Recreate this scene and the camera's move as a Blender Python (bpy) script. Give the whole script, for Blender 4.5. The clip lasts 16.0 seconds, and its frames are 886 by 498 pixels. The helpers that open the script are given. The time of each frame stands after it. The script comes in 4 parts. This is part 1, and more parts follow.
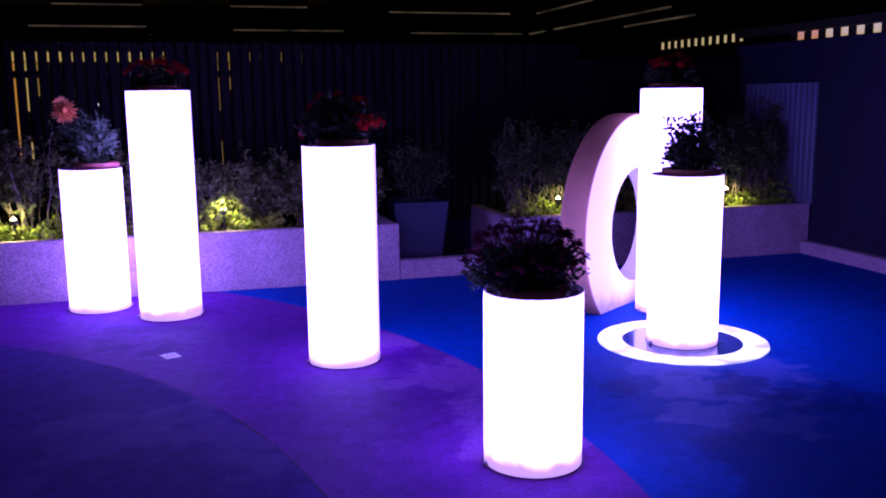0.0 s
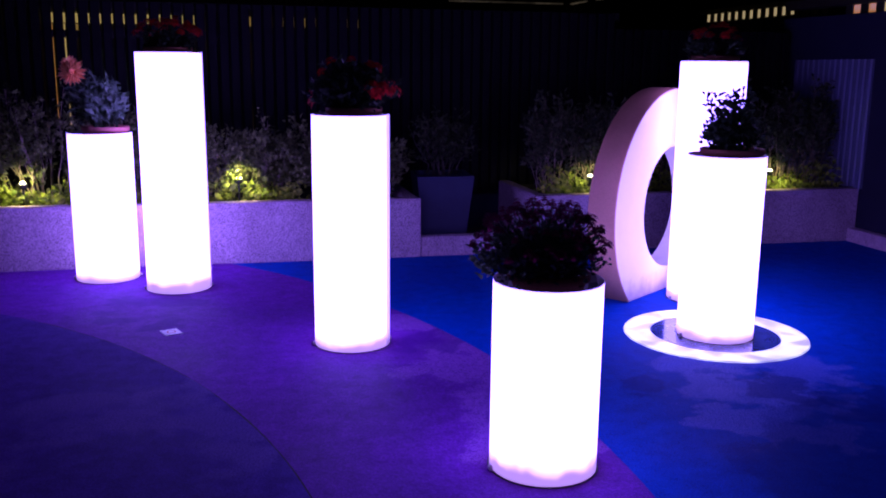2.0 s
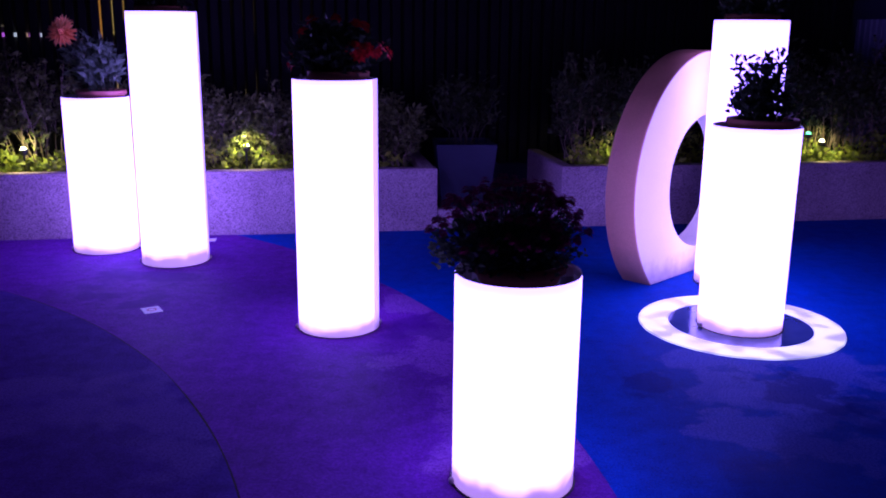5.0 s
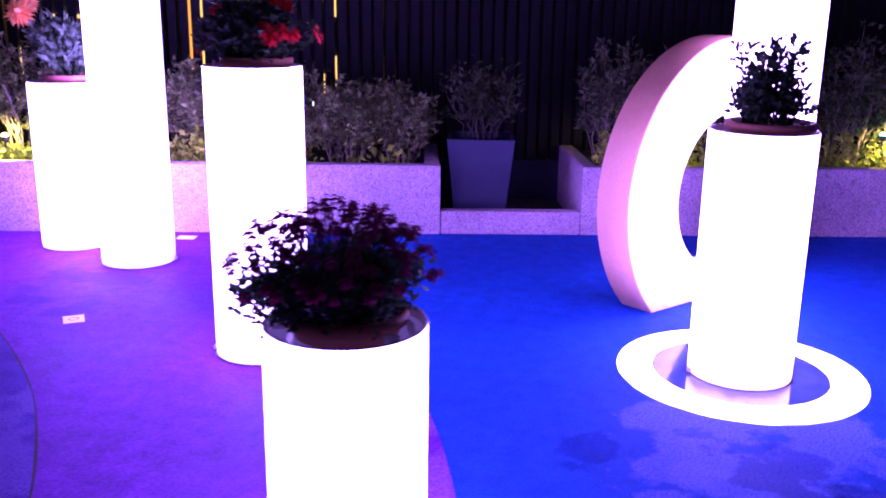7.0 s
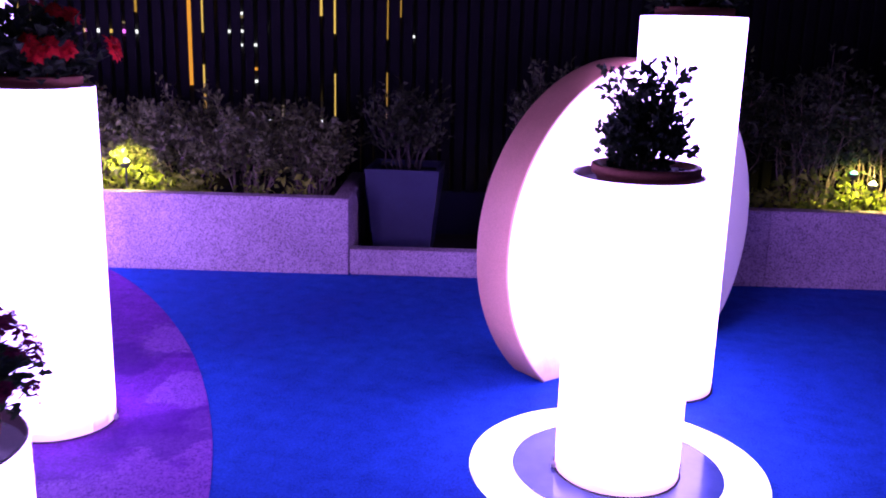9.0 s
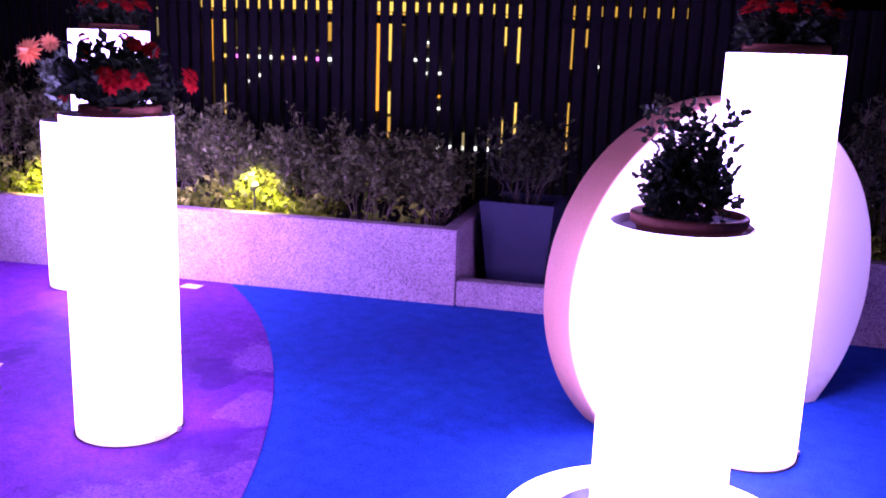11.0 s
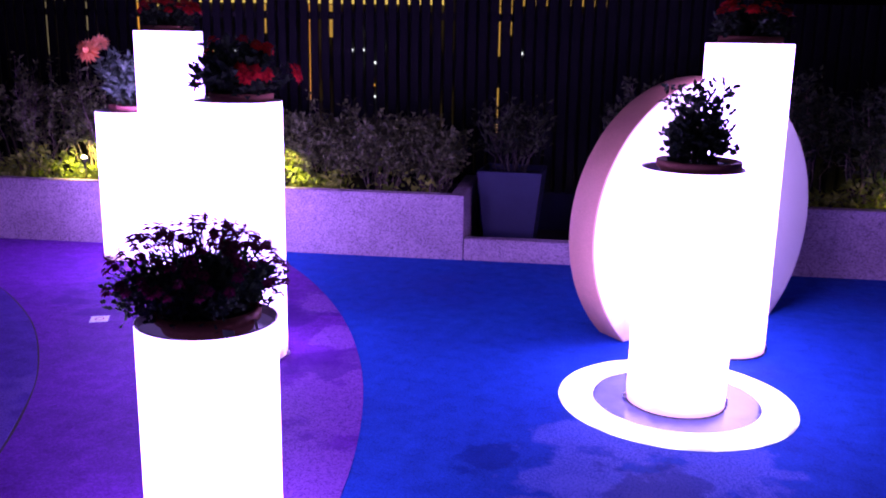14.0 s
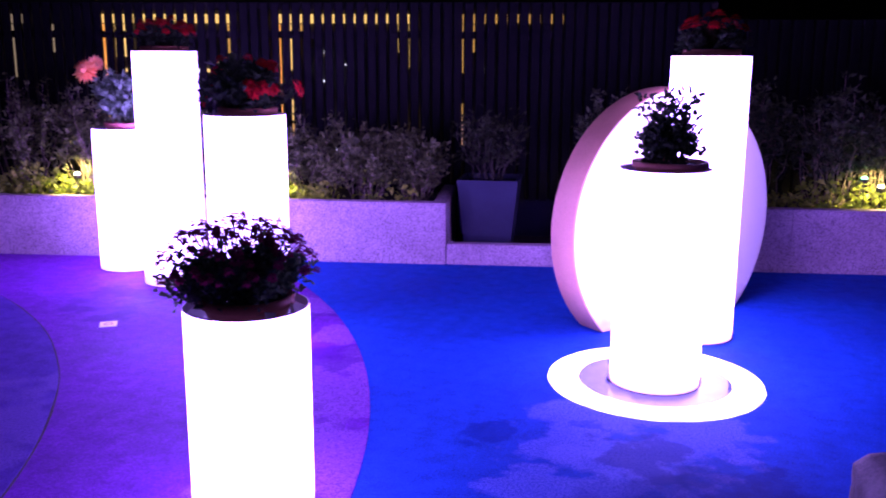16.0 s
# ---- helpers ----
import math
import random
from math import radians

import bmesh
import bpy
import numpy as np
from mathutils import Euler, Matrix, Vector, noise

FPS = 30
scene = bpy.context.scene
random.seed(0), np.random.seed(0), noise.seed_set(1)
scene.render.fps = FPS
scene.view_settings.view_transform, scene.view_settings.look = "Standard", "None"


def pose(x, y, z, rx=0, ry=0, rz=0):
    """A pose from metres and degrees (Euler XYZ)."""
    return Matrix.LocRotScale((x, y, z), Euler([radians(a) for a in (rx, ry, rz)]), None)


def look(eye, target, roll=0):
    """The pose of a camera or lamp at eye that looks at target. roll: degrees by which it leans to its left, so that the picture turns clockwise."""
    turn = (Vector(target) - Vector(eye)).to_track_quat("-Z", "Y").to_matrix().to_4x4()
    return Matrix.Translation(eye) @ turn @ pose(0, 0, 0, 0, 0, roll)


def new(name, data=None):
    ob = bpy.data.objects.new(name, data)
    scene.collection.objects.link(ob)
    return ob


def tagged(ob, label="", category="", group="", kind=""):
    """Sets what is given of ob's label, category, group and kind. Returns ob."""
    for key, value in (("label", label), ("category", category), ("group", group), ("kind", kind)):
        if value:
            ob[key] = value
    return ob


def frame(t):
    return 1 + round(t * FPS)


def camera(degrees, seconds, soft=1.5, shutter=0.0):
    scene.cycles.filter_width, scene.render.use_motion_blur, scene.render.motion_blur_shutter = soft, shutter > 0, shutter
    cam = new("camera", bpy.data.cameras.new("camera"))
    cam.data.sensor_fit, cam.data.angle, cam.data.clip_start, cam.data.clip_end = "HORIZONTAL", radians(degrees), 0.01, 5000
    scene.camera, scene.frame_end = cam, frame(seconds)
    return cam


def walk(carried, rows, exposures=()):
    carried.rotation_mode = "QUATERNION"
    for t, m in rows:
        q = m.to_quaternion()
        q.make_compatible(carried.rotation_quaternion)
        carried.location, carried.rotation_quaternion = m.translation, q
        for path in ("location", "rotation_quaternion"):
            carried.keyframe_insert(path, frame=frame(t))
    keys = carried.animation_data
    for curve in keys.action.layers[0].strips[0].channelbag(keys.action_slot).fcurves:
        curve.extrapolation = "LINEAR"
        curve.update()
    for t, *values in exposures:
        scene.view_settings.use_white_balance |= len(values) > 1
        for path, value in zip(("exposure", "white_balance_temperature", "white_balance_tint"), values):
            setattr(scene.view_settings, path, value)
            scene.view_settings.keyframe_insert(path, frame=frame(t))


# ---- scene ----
cam = camera(52.6, 16.0, 1.9, 0.5)
PATH = [
    (0, (0.066, -0.036, 1.498), (0.038, 1.936, 1.165), -0.65),
    (0.5, (0.143, 0.142, 1.497), (0.119, 2.116, 1.176), 0.2),
    (1, (0.158, 0.197, 1.485), (0.111, 2.173, 1.177), 0.6),
    (1.5, (0.172, 0.273, 1.491), (0.075, 2.243, 1.157), 0.4),
    (2, (0.172, 0.302, 1.483), (0.062, 2.259, 1.088), 0.6),
    (2.5, (0.19, 0.278, 1.493), (0.106, 2.232, 1.076), 0.8),
    (3, (0.177, 0.267, 1.485), (0.103, 2.224, 1.077), 0.43),
    (3.5, (0.204, 0.298, 1.49), (0.141, 2.257, 1.091), 0.7),
    (4, (0.259, 0.314, 1.49), (0.151, 2.274, 1.108), 0.7),
    (4.5, (0.368, 0.505, 1.482), (0.187, 2.447, 1.038), 0.8),
    (7, (1.139, 1.568, 1.462), (0.646, 3.438, 0.953), 0.8),
    (7.5, (1.337, 1.776, 1.471), (0.795, 3.643, 1.003), 2.1),
    (8, (1.481, 2.008, 1.461), (0.975, 3.882, 0.98), 2.7),
    (10.5, (2.035, 2.708, 1.479), (1.165, 4.458, 1.052), 1.06),
    (11, (2.141, 2.689, 1.505), (1.175, 4.387, 1.079), 2.0),
    (11.5, (2.075, 2.494, 1.5), (1.157, 4.212, 1.045), 1.65),
    (12, (2.075, 2.304, 1.479), (1.181, 4.029, 1.006), 1.0),
    (12.5, (2.079, 2.101, 1.498), (1.19, 3.84, 1.064), 0.7),
    (13, (2.07, 1.918, 1.488), (1.209, 3.665, 1.034), 0.9),
    (13.5, (1.993, 1.702, 1.504), (1.165, 3.469, 1.066), 0.8),
    (14, (2.01, 1.52, 1.517), (1.221, 3.303, 1.071), 1.0),
    (14.5, (2.07, 1.338, 1.503), (1.337, 3.159, 1.121), 1.3),
    (15, (2.065, 1.234, 1.529), (1.384, 3.071, 1.13), 1.4),
    (15.5, (2.033, 1.164, 1.491), (1.367, 3.007, 1.09), 0.8),
    (16, (2.004, 1.126, 1.505), (1.29, 2.949, 1.097), 0.3),
]
# the camera's exposure drifts as the bright columns fill or leave the picture
EXPOSURES = [(0, -0.45, 5600, 14), (1, -0.25, 5600, 14), (1.5, -0.35, 5600, 14), (2, -0.85, 5550, 14), (2.5, -1.1, 5500, 14), (3, -1.05, 5450, 14),
             (3.5, -1, 5400, 14), (4, -0.8, 5450, 14), (4.5, -1.25, 5500, 14), (7, 1.25, 6300, 34), (7.5, 1.35, 6500, 28), (8, 0.5, 6800, 10),
             (10.5, 0.9, 7500, 6), (11, 1.25, 7600, 6), (11.5, 0.58, 7600, 4), (12, 0.72, 7500, 4), (12.5, 1.12, 7400, 4), (13, 0.92, 7400, 5),
             (13.5, 0.8, 7100, 8), (14, 0.45, 6950, 8), (14.5, -0.34, 6800, 8), (15, -0.52, 6750, 8.5), (15.5, -0.16, 6700, 9), (16, 0.9, 6300, 32)]
walk(cam, [(t, look(eye, target, roll)) for t, eye, target, roll in PATH], EXPOSURES)

# ---------------------------------------------------------------- world and light
world = bpy.data.worlds.new("night_sky")
scene.world = world
world.use_nodes = True
world.node_tree.nodes["Background"].inputs["Color"].default_value = (0.09, 0.08, 0.25, 1)
world.node_tree.nodes["Background"].inputs["Strength"].default_value = 0.065

GLOW = (0.455, 0.27, 1.25)      # the violet-white of the lit columns
GLOW_POWER = 9.0

# the terrace's own axes: s along the planters, d towards the fence
TURN_DEG = 16.5
ORIGIN = Vector((-0.4, 7.316, 0))
TERRACE = Matrix.Translation(ORIGIN) @ pose(0, 0, 0, 0, 0, TURN_DEG)


def at_terrace(s, d, z=0.0, rz=0.0):
    return TERRACE @ pose(s, d, z, 0, 0, rz)


# ---------------------------------------------------------------- materials
def material(name):
    m = bpy.data.materials.new(name)
    m.use_nodes = True
    nt = m.node_tree
    return m, nt, nt.nodes["Principled BSDF"]


def node(nt, kind, **values):
    n = nt.nodes.new(kind)
    for key, value in values.items():
        n.inputs[key.replace("_", " ")].default_value = value
    return n


def noise_of(nt, scale, detail=4.0, rough=0.6, coords="Object"):
    tc = nt.nodes.new("ShaderNodeTexCoord")
    n = node(nt, "ShaderNodeTexNoise", Scale=scale, Detail=detail, Roughness=rough)
    nt.links.new(tc.outputs[coords], n.inputs["Vector"])
    return n.outputs["Fac"]


def ramp(nt, fac, stops):
    r = nt.nodes.new("ShaderNodeValToRGB")
    while len(r.color_ramp.elements) < len(stops):
        r.color_ramp.elements.new(0.5)
    for e, (p, c) in zip(r.color_ramp.elements, stops):
        e.position, e.color = p, (*c, 1) if len(c) == 3 else c
    nt.links.new(fac, r.inputs["Fac"])
    return r.outputs["Color"]


def mixed(nt, fac, a, b, how="MIX"):
    n = nt.nodes.new("ShaderNodeMix")
    n.data_type, n.blend_type = "RGBA", how
    for slot, value in ((0, fac), (6, a), (7, b)):
        if isinstance(value, (int, float)):
            n.inputs[slot].default_value = value
        elif isinstance(value, tuple):
            n.inputs[slot].default_value = (*value, 1)
        else:
            nt.links.new(value, n.inputs[slot])
    return n.outputs[2]


def maths(nt, op, a, b=0.5, c=0.0):
    n = nt.nodes.new("ShaderNodeMath")
    n.operation = op
    for slot, value in enumerate((a, b, c)):
        if isinstance(value, (int, float)):
            n.inputs[slot].default_value = value
        else:
            nt.links.new(value, n.inputs[slot])
    return n.outputs[0]


def bump(nt, shader, height, strength=0.3, distance=0.01):
    b = node(nt, "ShaderNodeBump", Strength=strength, Distance=distance)
    nt.links.new(height, b.inputs["Height"])
    nt.links.new(b.outputs["Normal"], shader.inputs["Normal"])


def plain(name, c1, c2, scale=20.0, rough=0.6, metal=0.0, bumpy=0.15, fine=140.0, gloss=0.5):
    """A two-tone surface: broad stains between c1 and c2, with a fine grain in its relief."""
    m, nt, sh = material(name)
    broad, grain = noise_of(nt, scale), noise_of(nt, fine, 6.0)
    col = ramp(nt, broad, [(0.3, c1), (0.7, c2)])
    col = mixed(nt, 0.35, col, ramp(nt, grain, [(0.3, tuple(0.7 * v for v in c1)), (0.7, tuple(min(1, 1.2 * v) for v in c2))]))
    nt.links.new(col, sh.inputs["Base Color"])
    sh.inputs["Roughness"].default_value, sh.inputs["Metallic"].default_value = rough, metal
    sh.inputs["Specular IOR Level"].default_value = gloss
    bump(nt, sh, grain, bumpy, 0.003)
    return m


def spot_mask(nt, centre, radius, soft, scale, cut):
    """1 in noise-edged patches near a point of the floor, 0 elsewhere."""
    tc = nt.nodes.new("ShaderNodeTexCoord")
    sub = nt.nodes.new("ShaderNodeVectorMath")
    sub.operation = "DISTANCE"
    nt.links.new(tc.outputs["Object"], sub.inputs[0])
    sub.inputs[1].default_value = centre
    fall = nt.nodes.new("ShaderNodeMapRange")
    fall.inputs["From Min"].default_value, fall.inputs["From Max"].default_value = radius, radius - soft
    nt.links.new(sub.outputs["Value"], fall.inputs["Value"])
    patch = maths(nt, "ADD", noise_of(nt, scale, 5.0, 0.55), maths(nt, "MULTIPLY", maths(nt, "SUBTRACT", fall.outputs[0], 1.0), 0.5))
    edge = nt.nodes.new("ShaderNodeMapRange")
    edge.inputs["From Min"].default_value, edge.inputs["From Max"].default_value = cut - 0.02, cut + 0.06
    nt.links.new(patch, edge.inputs["Value"])
    return edge.outputs[0]


def floor_paint(name, dark, light, stain, spots, rough, damp_dim=(0, 0, 0), dim_pools=()):
    """Painted rubber paving: granular, faintly cloudy, with pale dry stains and dark patches, some wet and some
    painted-in dimness.
    """
    m, nt, sh = material(name)
    cloud, grain = noise_of(nt, 1.3, 6.0), noise_of(nt, 105.0, 4.0, 0.8)
    col = ramp(nt, cloud, [(0.3, dark), (0.7, light)])
    speck = ramp(nt, grain, [(0.38, (0.70, 0.70, 0.70)), (0.62, (1.28, 1.28, 1.28))])
    col = mixed(nt, 1.0, col, speck, "MULTIPLY")
    scuff = ramp(nt, noise_of(nt, 11.0, 8.0, 0.7), [(0.35, (0.78, 0.78, 0.78)), (0.62, (1.12, 1.12, 1.12))])
    col = mixed(nt, 1.0, col, scuff, "MULTIPLY")
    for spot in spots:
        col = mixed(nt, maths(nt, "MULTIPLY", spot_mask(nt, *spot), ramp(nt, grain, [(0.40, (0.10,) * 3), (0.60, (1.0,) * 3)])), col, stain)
    for pool in dim_pools:
        col = mixed(nt, maths(nt, "MULTIPLY", spot_mask(nt, *pool), 0.58), col, damp_dim)
    nt.links.new(col, sh.inputs["Base Color"])
    nt.links.new(ramp(nt, cloud, [(0.3, (rough,) * 3), (0.7, (rough + 0.2,) * 3)]), sh.inputs["Roughness"])
    sh.inputs["Specular IOR Level"].default_value = 0.045
    bump(nt, sh, grain, 0.35, 0.004)
    return m


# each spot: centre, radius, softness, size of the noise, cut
# blue's pale spots: dry stains, with the columns' sparkle on the grains painted in
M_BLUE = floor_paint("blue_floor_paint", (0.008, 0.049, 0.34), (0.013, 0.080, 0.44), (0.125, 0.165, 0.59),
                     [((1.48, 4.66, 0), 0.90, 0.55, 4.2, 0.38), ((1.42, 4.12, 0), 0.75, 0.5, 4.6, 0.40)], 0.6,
                     # the last, broad spot paints in dimmer light on the near floor; others are wet
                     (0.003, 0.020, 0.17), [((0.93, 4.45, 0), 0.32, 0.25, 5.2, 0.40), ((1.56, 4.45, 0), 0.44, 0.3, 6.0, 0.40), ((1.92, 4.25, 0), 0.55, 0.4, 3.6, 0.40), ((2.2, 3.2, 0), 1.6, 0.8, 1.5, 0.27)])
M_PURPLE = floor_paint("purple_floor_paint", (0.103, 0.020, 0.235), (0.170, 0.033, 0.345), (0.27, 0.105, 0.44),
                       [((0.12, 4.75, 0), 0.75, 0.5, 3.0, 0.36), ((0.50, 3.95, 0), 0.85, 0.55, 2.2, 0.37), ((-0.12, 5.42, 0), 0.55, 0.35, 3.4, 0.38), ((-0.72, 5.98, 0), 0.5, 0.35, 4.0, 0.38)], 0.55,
                       (0.055, 0.008, 0.17), [((-0.16, 5.05, 0), 0.42, 0.28, 5.5, 0.38), ((-0.70, 5.65, 0), 0.42, 0.3, 5.0, 0.42), ((-1.9, 5.5, 0), 0.7, 0.4, 3.0, 0.46)])
M_GREY = floor_paint("grey_floor_paint", (0.063, 0.031, 0.215), (0.092, 0.046, 0.28), (0.135, 0.08, 0.33), [((-1.4, 3.4, 0), 1.5, 0.8, 1.6, 0.52), ((-0.9, 4.0, 0), 1.2, 0.8, 3.0, 0.5)], 0.7)
M_GROUND = plain("dark_ground", (0.02, 0.02, 0.022), (0.04, 0.04, 0.04), 2.0, 0.9)


def granite_mat(name, tones):
    m, nt, sh = material(name)
    tc = nt.nodes.new("ShaderNodeTexCoord")
    vor = node(nt, "ShaderNodeTexVoronoi", Scale=150.0)
    nt.links.new(tc.outputs["Object"], vor.inputs["Vector"])
    grey = nt.nodes.new("ShaderNodeRGBToBW")
    nt.links.new(vor.outputs["Color"], grey.inputs["Color"])
    col = ramp(nt, grey.outputs["Val"], [(0.18, tones[0]), (0.42, tones[1]), (0.75, tones[2])])
    stain = ramp(nt, noise_of(nt, 2.5, 6.0), [(0.35, (0.72, 0.70, 0.70)), (0.65, (1.0, 1.0, 1.0))])
    col = mixed(nt, 1.0, col, stain, "MULTIPLY")
    nt.links.new(col, sh.inputs["Base Color"])
    sh.inputs["Roughness"].default_value = 0.75
    bump(nt, sh, noise_of(nt, 55.0, 6.0, 0.8), 0.7, 0.008)
    return m


M_GRANITE = granite_mat("flamed_granite", ((0.27, 0.18, 0.25), (0.50, 0.35, 0.46), (0.67, 0.49, 0.61)))
M_STONE = granite_mat("rough_brown_stone", ((0.012, 0.009, 0.009), (0.028, 0.022, 0.021), (0.05, 0.041, 0.038)))
M_SOIL = plain("soil", (0.015, 0.011, 0.008), (0.035, 0.026, 0.02), 25.0, 0.95, 0, 0.9, 60)
M_SLAT = plain("dark_stained_slat", (0.004, 0.0037, 0.0055), (0.008, 0.0072, 0.0095), 8.0, 0.7, 0, 0.2, gloss=0.1)
M_WALL = plain("dark_painted_wall", (0.014, 0.014, 0.031), (0.023, 0.023, 0.048), 1.5, 0.7, 0, 0.2, gloss=0.12)
M_PANEL = plain("pale_ribbed_panel", (0.085, 0.09, 0.17), (0.12, 0.125, 0.22), 3.0, 0.5)
M_STEEL = plain("dark_steel", (0.03, 0.028, 0.026), (0.06, 0.055, 0.05), 6.0, 0.45, 0.6)
M_IRON = plain("weathered_iron", (0.10, 0.09, 0.10), (0.22, 0.20, 0.21), 30.0, 0.5, 0.4)
M_TERRA = plain("terracotta", (0.36, 0.12, 0.07), (0.48, 0.18, 0.11), 14.0, 0.7)
M_PINKPOT = plain("salmon_plastic_pot", (0.55, 0.17, 0.15), (0.64, 0.22, 0.19), 14.0, 0.5)
M_DARKPOT = plain("slate_blue_pot", (0.021, 0.025, 0.068), (0.032, 0.038, 0.092), 5.0, 0.6)
M_LID = plain("brown_lid", (0.11, 0.07, 0.09), (0.19, 0.13, 0.155), 10.0, 0.3)
M_RIM = plain("peach_painted_rim", (0.80, 0.40, 0.24), (0.915, 0.505, 0.31), 3.0, 0.6)
M_FACE = plain("white_painted_face", (0.87, 0.85, 0.62), (0.92, 0.91, 0.69), 3.0, 0.5)


def grime_shade(m, low, high, tint, strength, scale):
    """A ragged tint between two heights of a thing, over its paint: grime low down, painted shade at the rim's top."""
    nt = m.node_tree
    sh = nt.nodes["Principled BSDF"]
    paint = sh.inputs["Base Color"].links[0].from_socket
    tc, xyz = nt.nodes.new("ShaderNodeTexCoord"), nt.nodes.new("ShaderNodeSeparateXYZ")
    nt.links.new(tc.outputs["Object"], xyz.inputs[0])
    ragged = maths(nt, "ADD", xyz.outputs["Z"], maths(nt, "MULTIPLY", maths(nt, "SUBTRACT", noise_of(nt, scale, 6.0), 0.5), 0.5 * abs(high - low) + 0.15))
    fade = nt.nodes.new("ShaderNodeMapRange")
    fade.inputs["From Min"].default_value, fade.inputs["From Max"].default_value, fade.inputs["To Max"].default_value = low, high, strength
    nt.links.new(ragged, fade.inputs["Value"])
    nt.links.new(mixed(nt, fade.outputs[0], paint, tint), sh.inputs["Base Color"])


# upper rim: its shaded look is painted into the colour
grime_shade(M_RIM, 0.95, 1.35, (0.30, 0.11, 0.07), 0.75, 4.0)
grime_shade(M_RIM, 0.30, 0.0, (0.28, 0.17, 0.11), 0.7, 9.0)
grime_shade(M_FACE, 0.16, 0.0, (0.36, 0.27, 0.22), 0.6, 12.0)
M_CARD = plain("white_card", (0.84, 0.83, 0.80), (0.92, 0.91, 0.88), 30.0, 0.6)
M_CARDRED = plain("card_print", (0.45, 0.12, 0.10), (0.55, 0.18, 0.14), 30.0, 0.6)
M_BARK = plain("twig_bark", (0.12, 0.09, 0.07), (0.24, 0.185, 0.145), 40.0, 0.85)
M_STEM = plain("green_stem", (0.04, 0.07, 0.03), (0.07, 0.11, 0.05), 40.0, 0.7)
M_BLACK = plain("black_plastic", (0.012, 0.012, 0.012), (0.025, 0.025, 0.025), 20.0, 0.5)
M_TAG = plain("white_plastic_tag", (0.70, 0.68, 0.70), (0.8, 0.78, 0.8), 20.0, 0.5)


def leaf_mat(name, dark, light, rough=0.5):
    m, nt, sh = material(name)
    geo = nt.nodes.new("ShaderNodeNewGeometry")
    col = ramp(nt, geo.outputs["Random Per Island"], [(0.0, dark), (0.6, light), (1.0, tuple(1.3 * v for v in light))])
    nt.links.new(col, sh.inputs["Base Color"])
    sh.inputs["Roughness"].default_value = rough
    sh.inputs["Specular IOR Level"].default_value = 0.25
    tr = nt.nodes.new("ShaderNodeBsdfTranslucent")
    nt.links.new(col, tr.inputs["Color"])
    mix = nt.nodes.new("ShaderNodeMixShader")
    mix.inputs[0].default_value = 0.25
    nt.links.new(sh.outputs[0], mix.inputs[1])
    nt.links.new(tr.outputs[0], mix.inputs[2])
    nt.links.new(mix.outputs[0], nt.nodes["Material Output"].inputs["Surface"])
    return m


M_LEAF_HEDGE = leaf_mat("hedge_leaf", (0.04, 0.05, 0.02), (0.135, 0.15, 0.058), 0.5)
M_LEAF_TALL = leaf_mat("tall_leaf", (0.018, 0.028, 0.012), (0.062, 0.074, 0.034), 0.5)
M_BARK_DARK = plain("dark_twig_bark", (0.05, 0.042, 0.035), (0.10, 0.085, 0.07), 40.0, 0.85)
M_LEAF_GROUND = leaf_mat("low_leaf", (0.10, 0.15, 0.02), (0.28, 0.33, 0.05))
M_LEAF_DAHLIA = leaf_mat("dahlia_leaf", (0.06, 0.10, 0.06), (0.14, 0.20, 0.14), 0.4)
M_LEAF_DARK = leaf_mat("dark_leaf", (0.016, 0.03, 0.015), (0.045, 0.07, 0.035), 0.45)
M_LEAF_MUM = leaf_mat("mum_leaf", (0.03, 0.06, 0.03), (0.085, 0.13, 0.07), 0.6)
M_PETAL_MUM = leaf_mat("wine_petal", (0.11, 0.010, 0.045), (0.26, 0.025, 0.09), 0.6)
M_PETAL_RED = leaf_mat("red_petal", (0.50, 0.015, 0.02), (0.80, 0.04, 0.045), 0.5)
M_PETAL_CORAL = leaf_mat("coral_petal", (0.90, 0.29, 0.10), (0.96, 0.46, 0.19), 0.5)


def lamp_glass(name, colour, power):
    m, nt, sh = material(name)
    sh.inputs["Base Color"].default_value = (0.8, 0.8, 0.8, 1)
    sh.inputs["Emission Color"].default_value = (*colour, 1)
    sh.inputs["Emission Strength"].default_value = power
    return m


M_BULB = lamp_glass("warm_bulb", (1.0, 0.88, 0.45), 12.0)
M_BULB_GREEN = lamp_glass("green_bulb", (0.2, 1.0, 0.45), 6.0)
M_WARMWIN = lamp_glass("warm_window", (1.0, 0.66, 0.16), 0.6)
M_ORANGEWIN = lamp_glass("orange_window", (1.0, 0.40, 0.05), 0.6)
M_COOLWIN = lamp_glass("cool_window", (0.85, 0.9, 1.0), 1.1)
M_MAGENTA = lamp_glass("magenta_sign", (0.8, 0.15, 1.0), 1.2)
M_BEAM_EDGE = lamp_glass("glowing_beam_edge", (1.0, 0.72, 0.40), 0.03)
edge_tree = M_BEAM_EDGE.node_tree      # glow stands in for beam edges lit by lamps, uneven along them
edge_tree.links.new(maths(edge_tree, "MULTIPLY", maths(edge_tree, "POWER", noise_of(edge_tree, 1.6, 3.0), 2.5), 0.27), edge_tree.nodes["Principled BSDF"].inputs["Emission Strength"])
M_CREAM = lamp_glass("cream_light", (1.0, 0.70, 0.30), 0.65)


